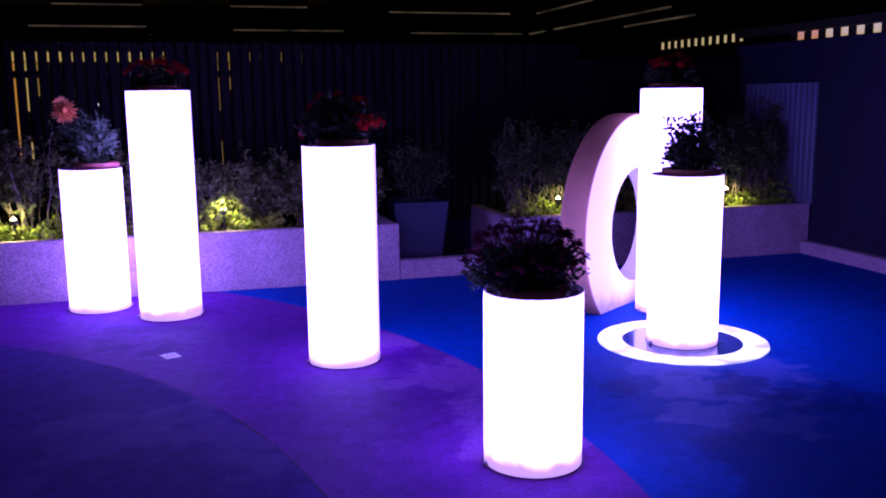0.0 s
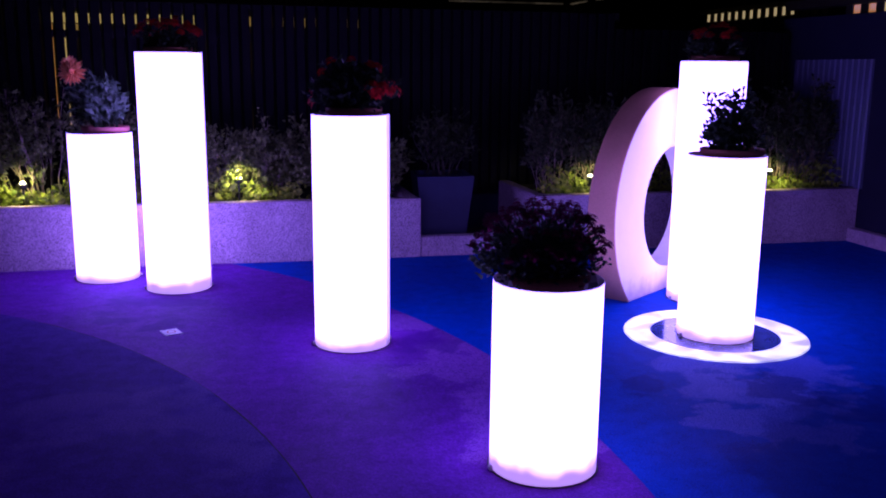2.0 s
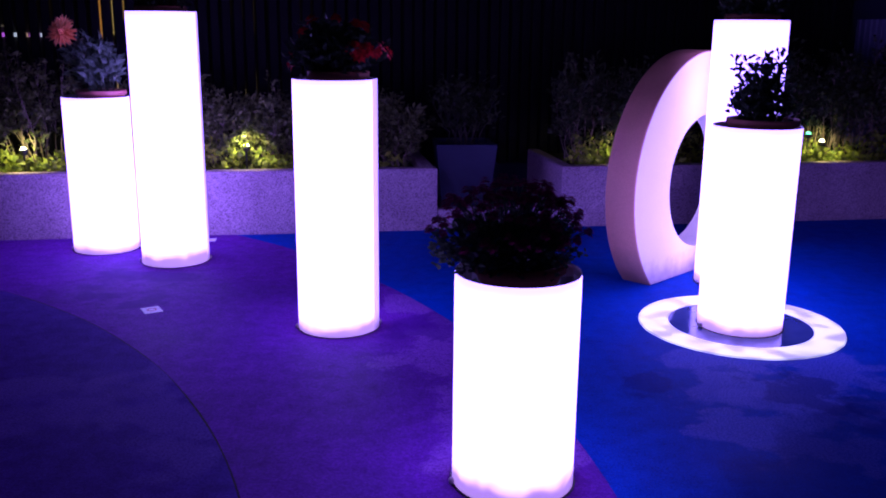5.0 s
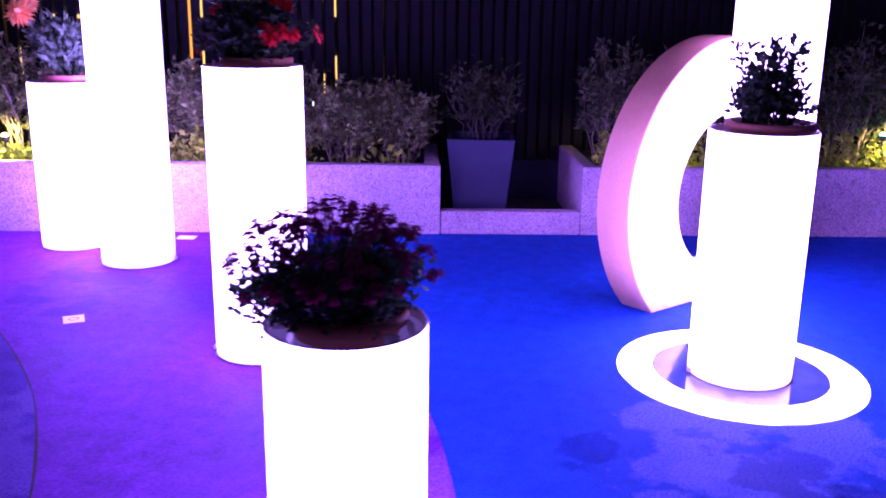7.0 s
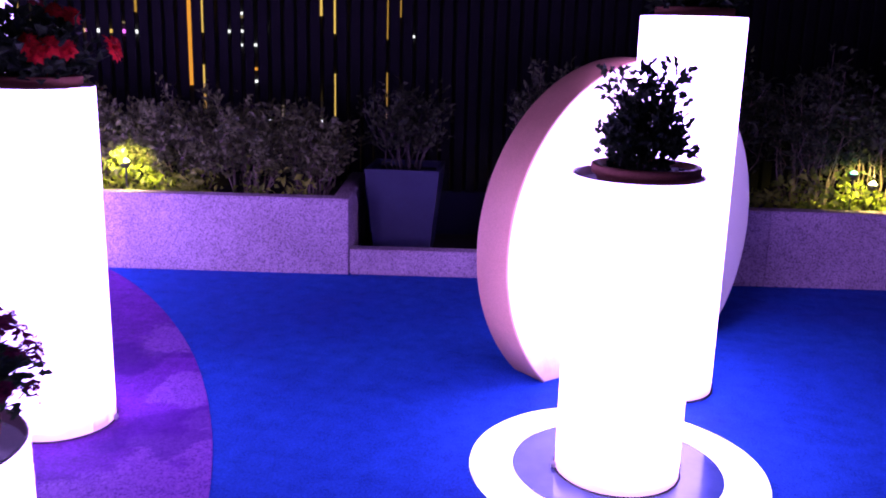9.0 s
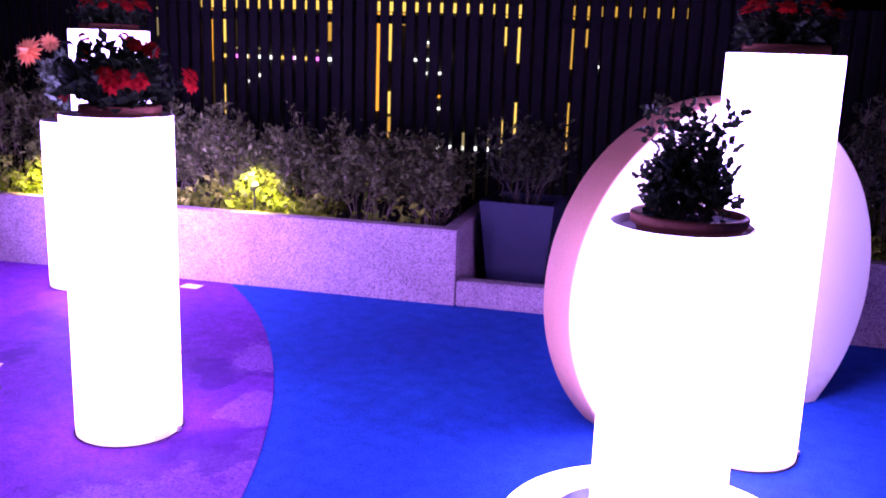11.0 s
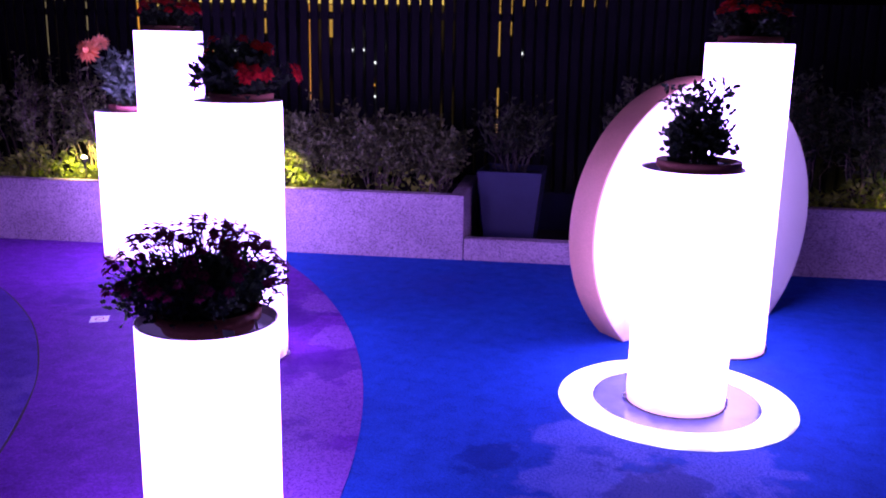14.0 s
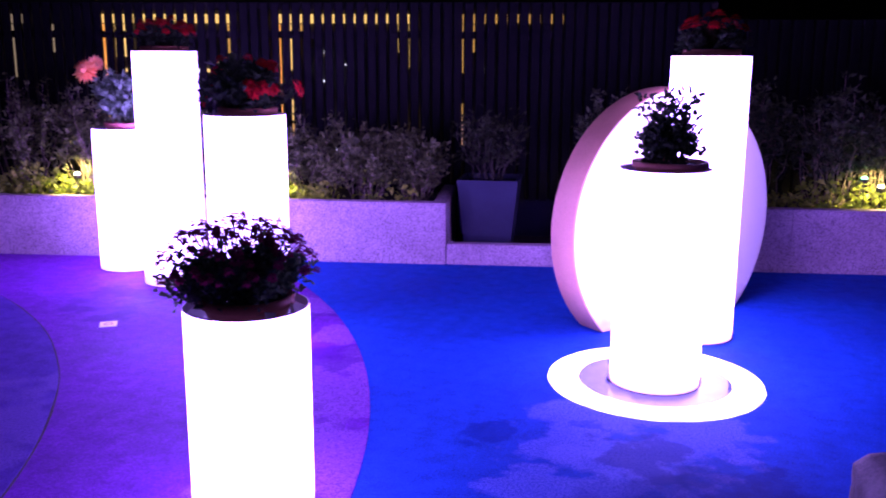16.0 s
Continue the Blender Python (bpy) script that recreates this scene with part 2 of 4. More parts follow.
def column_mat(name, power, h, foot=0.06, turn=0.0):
    """Frosted plastic lit from inside, with no lamps within: the glow, and its fade at an uneven line above the foot
    and at the lip, is painted into the emission.
    """
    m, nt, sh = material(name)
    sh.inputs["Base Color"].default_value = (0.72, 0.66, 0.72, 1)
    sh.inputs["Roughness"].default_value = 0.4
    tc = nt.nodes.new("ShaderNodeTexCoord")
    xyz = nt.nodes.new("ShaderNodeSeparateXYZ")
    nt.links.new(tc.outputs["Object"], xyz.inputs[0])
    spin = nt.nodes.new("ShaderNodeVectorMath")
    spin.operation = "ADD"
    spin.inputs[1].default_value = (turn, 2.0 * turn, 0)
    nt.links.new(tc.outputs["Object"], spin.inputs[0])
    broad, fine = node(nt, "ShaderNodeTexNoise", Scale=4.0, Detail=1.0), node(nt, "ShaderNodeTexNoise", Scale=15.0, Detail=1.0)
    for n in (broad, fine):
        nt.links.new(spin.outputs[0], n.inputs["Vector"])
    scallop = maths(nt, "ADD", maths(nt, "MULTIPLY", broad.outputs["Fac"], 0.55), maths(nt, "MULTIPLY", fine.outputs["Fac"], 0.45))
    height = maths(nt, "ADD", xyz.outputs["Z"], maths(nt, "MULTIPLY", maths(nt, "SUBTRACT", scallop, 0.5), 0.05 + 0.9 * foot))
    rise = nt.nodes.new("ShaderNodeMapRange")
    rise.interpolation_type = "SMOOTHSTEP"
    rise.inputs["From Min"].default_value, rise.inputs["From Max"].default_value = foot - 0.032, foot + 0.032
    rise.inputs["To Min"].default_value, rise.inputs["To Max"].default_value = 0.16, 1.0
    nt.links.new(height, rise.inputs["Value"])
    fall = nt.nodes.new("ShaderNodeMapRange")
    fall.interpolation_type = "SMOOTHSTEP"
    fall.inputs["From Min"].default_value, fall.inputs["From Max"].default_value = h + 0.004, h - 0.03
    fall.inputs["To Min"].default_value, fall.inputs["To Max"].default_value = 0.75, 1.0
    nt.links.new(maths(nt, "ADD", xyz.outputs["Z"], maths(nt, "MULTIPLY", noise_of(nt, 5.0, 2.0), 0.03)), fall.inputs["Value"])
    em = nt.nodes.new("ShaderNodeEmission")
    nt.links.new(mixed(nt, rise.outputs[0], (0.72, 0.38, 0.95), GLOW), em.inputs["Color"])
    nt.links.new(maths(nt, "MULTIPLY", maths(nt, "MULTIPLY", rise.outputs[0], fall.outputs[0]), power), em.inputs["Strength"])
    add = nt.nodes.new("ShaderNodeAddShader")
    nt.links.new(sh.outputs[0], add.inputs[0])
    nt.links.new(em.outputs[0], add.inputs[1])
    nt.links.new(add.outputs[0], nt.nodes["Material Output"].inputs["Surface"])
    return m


M_LID.node_tree.nodes["Principled BSDF"].inputs["Emission Color"].default_value = (*GLOW, 1)
M_LID.node_tree.nodes["Principled BSDF"].inputs["Emission Strength"].default_value = 0.09  # faint glow added to the lid, standing in for light seeping through
M_LIP = plain("white_plastic_lip", (0.50, 0.46, 0.52), (0.62, 0.58, 0.64), 12.0, 0.4)


# ---------------------------------------------------------------- mesh helpers
def mesh_of(name, verts, faces, mats, smooth=False):
    me = bpy.data.meshes.new(name)
    me.from_pydata([tuple(v) for v in verts], [], faces)
    for m in mats if isinstance(mats, (list, tuple)) else [mats]:
        me.materials.append(m)
    if smooth:
        me.polygons.foreach_set("use_smooth", [True] * len(me.polygons))
    me.update()
    return me


def part(name, me, parent=None, label="", m=None):
    ob = new(name, me)
    if parent is not None:
        ob.parent = parent
    if m is not None:
        ob.matrix_basis = m
    if label:
        ob["label"] = label
    return ob


def thing(name, label, category, m=None, group="", kind=""):
    ob = new(name)
    ob.empty_display_size = 0.1
    if m is not None:
        ob.matrix_basis = m
    return tagged(ob, label, category, group, kind)


def from_bm(name, bm, mats, smooth=False):
    me = bpy.data.meshes.new(name)
    bm.to_mesh(me)
    bm.free()
    for m in mats if isinstance(mats, (list, tuple)) else [mats]:
        me.materials.append(m)
    if smooth:
        me.polygons.foreach_set("use_smooth", [True] * len(me.polygons))
    return me


def box_mesh(name, lo, hi, mat, bevel=0.0, segments=2):
    bm = bmesh.new()
    bmesh.ops.create_cube(bm, size=1.0)
    for v in bm.verts:
        v.co = Vector([lo[i] + (v.co[i] + 0.5) * (hi[i] - lo[i]) for i in range(3)])
    if bevel:
        bmesh.ops.bevel(bm, geom=bm.edges[:], offset=bevel, segments=segments, affect="EDGES")
    return from_bm(name, bm, mat)


def lathe(name, profile, mat, steps=64, smooth=True):
    """Turns a profile of (radius, height) about z."""
    n, verts, faces = len(profile), [], []
    for i in range(steps):
        a = 2 * math.pi * i / steps
        verts += [(r * math.cos(a), r * math.sin(a), z) for r, z in profile]
    for i in range(steps):
        j = (i + 1) % steps
        for k in range(n - 1):
            faces.append((i * n + k, j * n + k, j * n + k + 1, i * n + k + 1))
    return mesh_of(name, verts, faces, mat, smooth)


def tube(verts, faces, points, r0, r1, sides=5):
    """Adds a tapered tube along points to verts and faces."""
    base = len(verts)
    pts = [Vector(p) for p in points]
    for i, p in enumerate(pts):
        way = (pts[min(i + 1, len(pts) - 1)] - pts[max(i - 1, 0)]).normalized()
        side = way.cross(Vector((0.3, 0.9, 0.31))).normalized()
        up = way.cross(side)
        r = r0 + (r1 - r0) * i / (len(pts) - 1)
        for k in range(sides):
            a = 2 * math.pi * k / sides
            verts.append(p + (side * math.cos(a) + up * math.sin(a)) * r)
    for i in range(len(pts) - 1):
        for k in range(sides):
            l = (k + 1) % sides
            faces.append((base + i * sides + k, base + i * sides + l, base + (i + 1) * sides + l, base + (i + 1) * sides + k))
    faces.append(tuple(base + (len(pts) - 1) * sides + k for k in range(sides)))


def leaf(verts, faces, p, way, length, width, rng, lobes=False):
    """One folded leaf from p along way."""
    way = Vector(way).normalized()
    side = way.cross(Vector((rng.uniform(-1, 1), rng.uniform(-1, 1), rng.uniform(-0.2, 1.2)))).normalized()
    up = side.cross(way)
    b, mid, tip = Vector(p), Vector(p) + way * length * 0.5 + up * length * 0.05, Vector(p) + way * length - up * length * 0.12
    i = len(verts)
    if lobes:
        q = Vector(p) + way * length * 0.3
        verts += [b, q + side * width * 0.55 + up * width * 0.15, mid + side * width * 0.3, mid + way * length * 0.2 + side * width * 0.45 + up * width * 0.1, tip,
                  mid + way * length * 0.2 - side * width * 0.45 + up * width * 0.1, mid - side * width * 0.3, q - side * width * 0.55 + up * width * 0.15]
        faces += [(i, i + 1, i + 2, i + 6, i + 7), (i + 2, i + 3, i + 4, i + 5, i + 6)]
    else:
        verts += [b, mid + side * width * 0.5 + up * width * 0.18, tip, mid - side * width * 0.5 + up * width * 0.18, mid]
        faces += [(i, i + 1, i + 4), (i + 1, i + 2, i + 4), (i, i + 4, i + 3), (i + 4, i + 2, i + 3)]


def wander(rng, a, b, steps, sway):
    a, b = Vector(a), Vector(b)
    return [a.lerp(b, i / steps) + Vector([rng.uniform(-1, 1) * sway * math.sin(math.pi * i / steps) for _ in range(3)]) for i in range(steps + 1)]


# ---------------------------------------------------------------- ground and floor
def disc_patch(name, centre, radius, z, mat, label, cut=0.35):
    """A round zone of the floor; what would reach past the planters is cut away."""
    inv = TERRACE.inverted()
    ring = []
    for i in range(256):
        a = 2 * math.pi * i / 256
        rough_r = radius + 0.006 * noise.noise(Vector((9 * math.cos(a), 9 * math.sin(a), z * 300)))
        p = inv @ Vector((centre[0] + rough_r * math.cos(a), centre[1] + rough_r * math.sin(a), 0))
        p.y, p.x = min(p.y, cut), max(p.x, -8.99)
        q = TERRACE @ p
        ring.append((q.x, q.y, z))
    n = len(ring)
    verts = ring + [(x, y, z - 0.003) for x, y, z in ring]
    faces = [tuple(range(n))] + [(i, n + i, n + (i + 1) % n, (i + 1) % n) for i in range(n)]
    return tagged(part(name, mesh_of(name, verts, faces, mat)), label, "floor", kind="structure")


tagged(part("ground", box_mesh("ground", (-400, -400, -1.3), (400, 400, -1.0), M_GROUND)), "dark ground that reaches to the night horizon", "ground", kind="structure")
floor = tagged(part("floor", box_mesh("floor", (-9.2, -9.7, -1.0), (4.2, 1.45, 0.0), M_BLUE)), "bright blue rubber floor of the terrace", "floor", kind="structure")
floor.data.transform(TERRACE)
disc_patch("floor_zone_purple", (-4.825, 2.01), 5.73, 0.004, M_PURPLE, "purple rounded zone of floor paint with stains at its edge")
disc_patch("floor_joint", (-4.518, 1.13), 4.564, 0.007, M_SOIL, "thin dark joint between two zones of the floor")
disc_patch("floor_zone_grey", (-4.518, 1.13), 4.555, 0.010, M_GREY, "dull grey-violet rounded zone of the floor")

# ---------------------------------------------------------------- planters
PLANTER_H, PLANTER_D, KERB_H = 0.47, 1.08, 0.158


def planter(name, s0, s1, joints, label, side_left, side_right):
    bed = thing(name, label, "planter", at_terrace(0, 0), kind="structure")
    edges = [s0, *joints, s1]
    for a, b in zip(edges, edges[1:]):
        part("slab", box_mesh("slab", (a + 0.001, 0, 0), (b - 0.001, 0.11, PLANTER_H), M_GRANITE, 0.004), bed)
    for flag, x in ((side_left, s0), (side_right, s1 - 0.11)):
        if flag:
            part("end_slab", box_mesh("end_slab", (x + 0.003, 0.113, 0), (x + 0.107, PLANTER_D, PLANTER_H - 0.003), M_GRANITE, 0.008), bed)
    n = 60
    verts, faces = [], []
    for i in range(n + 1):
        for j in range(7):
            x, y = s0 + 0.1 + (s1 - s0 - 0.2) * i / n, 0.112 + (PLANTER_D - 0.112) * j / 6
            verts.append((x, y, 0.41 + 0.045 * noise.noise(Vector((x * 3, y * 6, s0)))))
    for i in range(n):
        for j in range(6):
            faces.append((i * 7 + j, (i + 1) * 7 + j, (i + 1) * 7 + j + 1, i * 7 + j + 1))
    part("soil", mesh_of("soil", verts, faces, M_SOIL, True), bed, "dark crumbly soil")
    return bed


planter("planter_wall_1", -6.2, 0.0, (-4.6,), "long low planter of speckled grey granite slabs", True, True)
planter("planter_wall_2", 0.96, 3.99, (2.533,), "low planter of speckled grey granite beside the wall", True, False)
kerb = thing("kerb_1", "low granite kerb that closes the gap between planters", "kerb", at_terrace(0, 0), kind="structure")
part("slab", box_mesh("slab", (0.004, 0.004, 0), (0.957, 0.12, KERB_H), M_GRANITE, 0.008), kerb)
tagged(part("alcove_floor", box_mesh("alcove_floor", (0.004, 0.123, 0), (0.957, 1.08, 0.03), M_SOIL), m=at_terrace(0, 0)), "dark soil floor of the gap between planters", "floor", kind="structure")

# ---------------------------------------------------------------- fence of upright slats
FENCE_D, PITCH = 1.17, 0.09275
fence = thing("fence", "tall dark-stained fence of narrow upright slats", "fence", at_terrace(0, FENCE_D), kind="structure")


def slat(top):
    """A board set at a slant, so that the fence is open to the one side and shut to the other."""
    half, depth, slant, e = 0.0345, 0.030, -0.33, 0.004
    loop = [(-half + e, -depth), (half - e, -depth), (half, -depth + e), (half, depth - e), (half - e, depth), (-half + e, depth), (-half, depth - e), (-half, -depth + e)]
    verts = [(x + slant * y, y, z) for z in (0.33, top) for x, y in loop]
    faces = [tuple(range(7, -1, -1)), tuple(range(8, 16))] + [(i, (i + 1) % 8, 8 + (i + 1) % 8, 8 + i) for i in range(8)]
    return mesh_of("slat", verts, faces, M_SLAT)


slat_mesh, low_slat = slat(1.995), slat(1.86)
for i in range(114):
    x = -6.6 + 0.0117 + PITCH * i
    part("slat", slat_mesh if x < 2.1 else low_slat, fence, m=pose(x, random.uniform(-0.002, 0.002), 0, 0, random.uniform(-0.12, 0.12), random.uniform(-1, 1)))
for z0, z1 in ((0.42, 0.47), (1.70, 1.762), (1.94, 2.005)):
    part("rail", box_mesh("rail", (-6.6, 0.032, z0), (3.98 if z0 < 1.9 else 2.15, 0.066, z1), M_STEEL, 0.004, 1), fence)
part("foot_wall", box_mesh("foot_wall", (-6.6, -0.03, 0.0), (3.98, 0.09, 0.34), M_WALL, 0.005, 1), fence)

# ---------------------------------------------------------------- side wall on the terrace's edge
side = thing("wall_east", "dark blue painted side wall with open posts on top", "wall", at_terrace(4.0, 0), kind="structure")
part("wall_body", box_mesh("wall_body", (0.0, -9.4, 0), (0.14, 1.35, 2.0), M_WALL), side)
part("coping", box_mesh("coping", (-0.012, -9.4, 2.082), (0.15, 1.35, 2.165), M_STEEL, 0.006, 1), side)
post_mesh = box_mesh("post", (0.05, -0.05, 1.998), (0.062, 0.05, 2.084), M_STEEL, 0.003, 1)
for i in range(48):
    part("post", post_mesh, side, m=pose(0, 0.45 - 0.2 * i, 0))
tagged(part("kerb_2", box_mesh("kerb_2", (3.90, -9.4, 0), (3.997, -0.003, 0.12), M_GRANITE, 0.008), m=at_terrace(0, 0)), "low pale granite kerb along the side wall", "kerb", kind="structure")
# ribbed pale panel over the planter's end
verts, faces, n = [], [], 84
for i in range(n + 1):
    y = -0.03 + 1.12 * i / n
    x = -0.02 - 0.008 * (1 if (i // 2) % 3 else 0)
    verts += [(x, y, 0.47), (x, y, 1.6), (-0.003, y, 0.47), (-0.003, y, 1.6)]
for i in range(n):
    a, b = 4 * i, 4 * (i + 1)
    faces += [(a, b, b + 1, a + 1), (a + 1, b + 1, b + 3, a + 3), (a + 2, a + 3, b + 3, b + 2)]
tagged(part("wall_panel", mesh_of("wall_panel", verts, faces, M_PANEL), m=at_terrace(4.0, 0)), "pale ribbed metal panel fixed to the side wall", "panel", kind="structure")
tagged(part("wall_south", box_mesh("wall_south", (-9, -9.62, 0), (4.14, -9.5, 2.6), M_WALL), m=at_terrace(0, 0)), "plain dark wall closing the terrace", "wall", kind="structure")
tagged(part("wall_west", box_mesh("wall_west", (-9.12, -9.5, 0), (-9, 1.35, 2.6), M_WALL), m=at_terrace(0, 0)), "plain dark wall closing the terrace", "wall", kind="structure")

# ---------------------------------------------------------------- what shines through the fence
M_FACADE = plain("blue_grey_facade", (0.045, 0.045, 0.05), (0.07, 0.07, 0.075), 1.0, 0.8)
far = thing("far_building", "dark distant building with glowing yellow window frames", "building", at_terrace(0, 15))
part("facade", box_mesh("facade", (-30, 0.05, -1.0), (45, 3, 7), M_FACADE), far)


def glow_bar(name, s, z, w, h, mat, parent, y=0.0, label=""):
    return part(name, box_mesh(name, (s - w / 2, y - 0.02, z - h / 2), (s + w / 2, y + 0.02, z + h / 2), mat), parent, label)


M_AMBERWIN = lamp_glass("amber_window", (1.0, 0.55, 0.10), 0.32)
M_DIMWIN = lamp_glass("dim_window", (1.0, 0.78, 0.42), 0.14)
for s0, s1, mat in ((-12.0, -11.5, M_DIMWIN), (-9.7, -8.85, M_WARMWIN), (-8.8, -6.4, M_WARMWIN), (-5.42, -4.55, M_WARMWIN), (-4.5, -2.0, M_WARMWIN), (-0.95, -0.45, M_AMBERWIN), (-0.4, 1.7, M_AMBERWIN)):
    glow_bar("lit_lintel", (s0 + s1) / 2, 2.50, s1 - s0, 0.21, mat, far, label="warm lit lintel")
# two jambs at each lit doorway; some are cut by dark leaves and railings half-way
for s, z0, z1, w, mat in ((-11.9, 1.1, 2.36, 0.2, M_DIMWIN), (-10.87, 1.7, 2.36, 0.16, M_DIMWIN), (-9.53, 1.14, 2.37, 0.2, M_ORANGEWIN), (-9.53, 0.0, 1.12, 0.16, M_AMBERWIN),
                          (-9.10, 1.6, 2.37, 0.44, M_WARMWIN), (-9.18, -0.1, 0.6, 0.12, M_WARMWIN), (-6.47, 1.7, 2.37, 0.10, M_AMBERWIN),
                          (-5.295, 0.15, 2.37, 0.13, M_ORANGEWIN), (-5.015, 1.3, 2.37, 0.10, M_WARMWIN), (-5.015, 0.1, 0.6, 0.10, M_WARMWIN), (-5.0, -0.47, 0.02, 0.10, M_AMBERWIN), (-4.84, 1.63, 2.37, 0.08, M_AMBERWIN), (-4.69, 2.1, 2.37, 0.14, M_AMBERWIN),
                          (-2.32, 1.72, 2.37, 0.14, M_WARMWIN), (-2.27, -0.65, 0.08, 0.09, M_WARMWIN), (-2.06, 1.35, 2.37, 0.14, M_WARMWIN), (-2.02, -0.46, 0.48, 0.08, M_WARMWIN),
                          (-0.83, 1.26, 2.37, 0.14, M_AMBERWIN), (-0.83, -0.5, 0.53, 0.14, M_AMBERWIN), (-0.57, 1.74, 2.37, 0.10, M_AMBERWIN), (-3.23, -0.64, -0.25, 0.12, M_DIMWIN), (-2.66, -0.62, -0.35, 0.12, M_DIMWIN)):
    glow_bar("lit_jamb", s, (z0 + z1) / 2, w, z1 - z0, mat, far, label="warm lit door jamb")
# a band of small lit signs, scattered windows, and a low row of bright lamps
for i in range(12):
    glow_bar("window", -9.1 + 0.235 * i, 1.28, 0.2, 0.085, M_MAGENTA if i in (1, 7, 10) else (M_COOLWIN if i % 3 else M_WARMWIN), far)
    if i % 3 == 1:
        glow_bar("window", -9.1 + 0.235 * i, 1.47, 0.18, 0.04, M_DIMWIN, far)
for s, z, mat in ((-4.13, 1.73, M_COOLWIN), (-4.13, 1.66, M_DIMWIN), (-4.09, 1.35, M_COOLWIN), (-4.36, 1.34, M_COOLWIN), (-3.62, 1.43, M_COOLWIN), (-4.15, 1.05, M_COOLWIN), (-3.8, 1.06, M_COOLWIN),
                  (-3.83, 0.54, M_ORANGEWIN), (-3.82, 0.27, M_COOLWIN), (-0.28, 1.33, M_COOLWIN), (-8.2, 0.85, M_COOLWIN), (-8.45, 0.7, M_COOLWIN)):
    glow_bar("window", s, z, 0.10, 0.06, mat, far)
for s in (-4.15, -3.83, -3.52, -3.2, -2.92, -2.64, -2.38):
    glow_bar("window", s, -0.6, 0.2, 0.09, M_COOLWIN, far, label="bright low lamp window")

canopy = thing("far_canopy", "dark steel canopy far behind the fence, its lit beam edges a painted glow", "canopy", at_terrace(0, 12))
part("roof_slab", box_mesh("roof_slab", (-9, -9, 3.62), (40, 3.0, 3.8), M_STEEL), canopy)
for s0, s1, z in ((-4.5, -2.3, 2.95), (-0.65, 1.65, 2.90), (3.07, 5.64, 2.87), (-4.06, -2.36, 3.37), (-0.69, 0.9, 3.37), (2.6, 5.36, 3.30)):
    part("beam", box_mesh("beam", (s0, 0, z + 0.02), (s1, 0.12, z + 0.14), M_STEEL), canopy)
    part("lit_edge", box_mesh("lit_edge", (s0 + 0.02, -0.01, z - 0.012), (s1 - 0.02, 0.02, z + 0.018), M_BEAM_EDGE), canopy, "beam's warm lit edge, a painted glow")
for s, d0, d1, z in ((5.75, -1.0, -0.1, 2.86), (5.75, -6.2, -1.5, 2.86), (6.9, -5.0, -2.4, 2.86), (5.9, -3.0, -0.2, 3.3)):
    part("beam", box_mesh("beam", (s, d0, z + 0.02), (s + 0.12, d1, z + 0.14), M_STEEL), canopy)
    part("lit_edge", box_mesh("lit_edge", (s - 0.01, d0, z - 0.012), (s + 0.03, d1, z + 0.018), M_BEAM_EDGE), canopy, "beam's warm lit edge, a painted glow")
for s, z in ((-3.85, 2.93), (-2.2, 2.93), (0.5, 2.9), (1.15, 2.87), (4.0, 2.87)):
    part("spot_lamp", lathe("spot_lamp", [(0.02, 0.0), (0.025, -0.05), (0.07, -0.09), (0.06, -0.14), (0, -0.13)], M_STEEL, 12), canopy, m=pose(s, 0.0, z))
for s in (-8.5, 0.55, 5.85, 13.0, 26.0, 39.5):
    part("canopy_post", box_mesh("canopy_post", (s - 0.06, 0.2, -1.0), (s + 0.06, 0.32, 3.62), M_STEEL), canopy)
balustrade = thing("far_balustrade", "dark far balustrade with warm light between its posts", "balustrade", at_terrace(5.17, 0))
part("lower_wall", box_mesh("lower_wall", (0, 2.3, -1.0), (0.1, 5.2, 2.14), M_WALL), balustrade)
part("top_rail", box_mesh("top_rail", (0, 2.3, 2.27), (0.1, 5.2, 2.33), M_STEEL), balustrade)
part("light_strip", box_mesh("light_strip", (0.06, 3.0, 2.17), (0.08, 5.1, 2.268), M_CREAM), balustrade, "cream light strip")
for i in range(15):
    part("post", box_mesh("post", (0.04, -0.05, 2.14), (0.052, 0.05, 2.27), M_STEEL), balustrade, m=pose(0, 2.42 + 0.18 * i, 0))
strip = thing("wall_light", "cream light strip behind the posts on the wall", "light", at_terrace(4.07, 0))
part("tube", box_mesh("tube", (0, -4.0, 2.002), (0.012, 0.12, 2.081), M_CREAM), strip)
part("tube", box_mesh("tube", (0, 0.123, 2.002), (0.012, 0.45, 2.081), M_ORANGEWIN), strip, "orange light strip")
part("back_plate", box_mesh("back_plate", (0.015, -4.0, 2.002), (0.028, 0.45, 2.081), M_STEEL), strip)

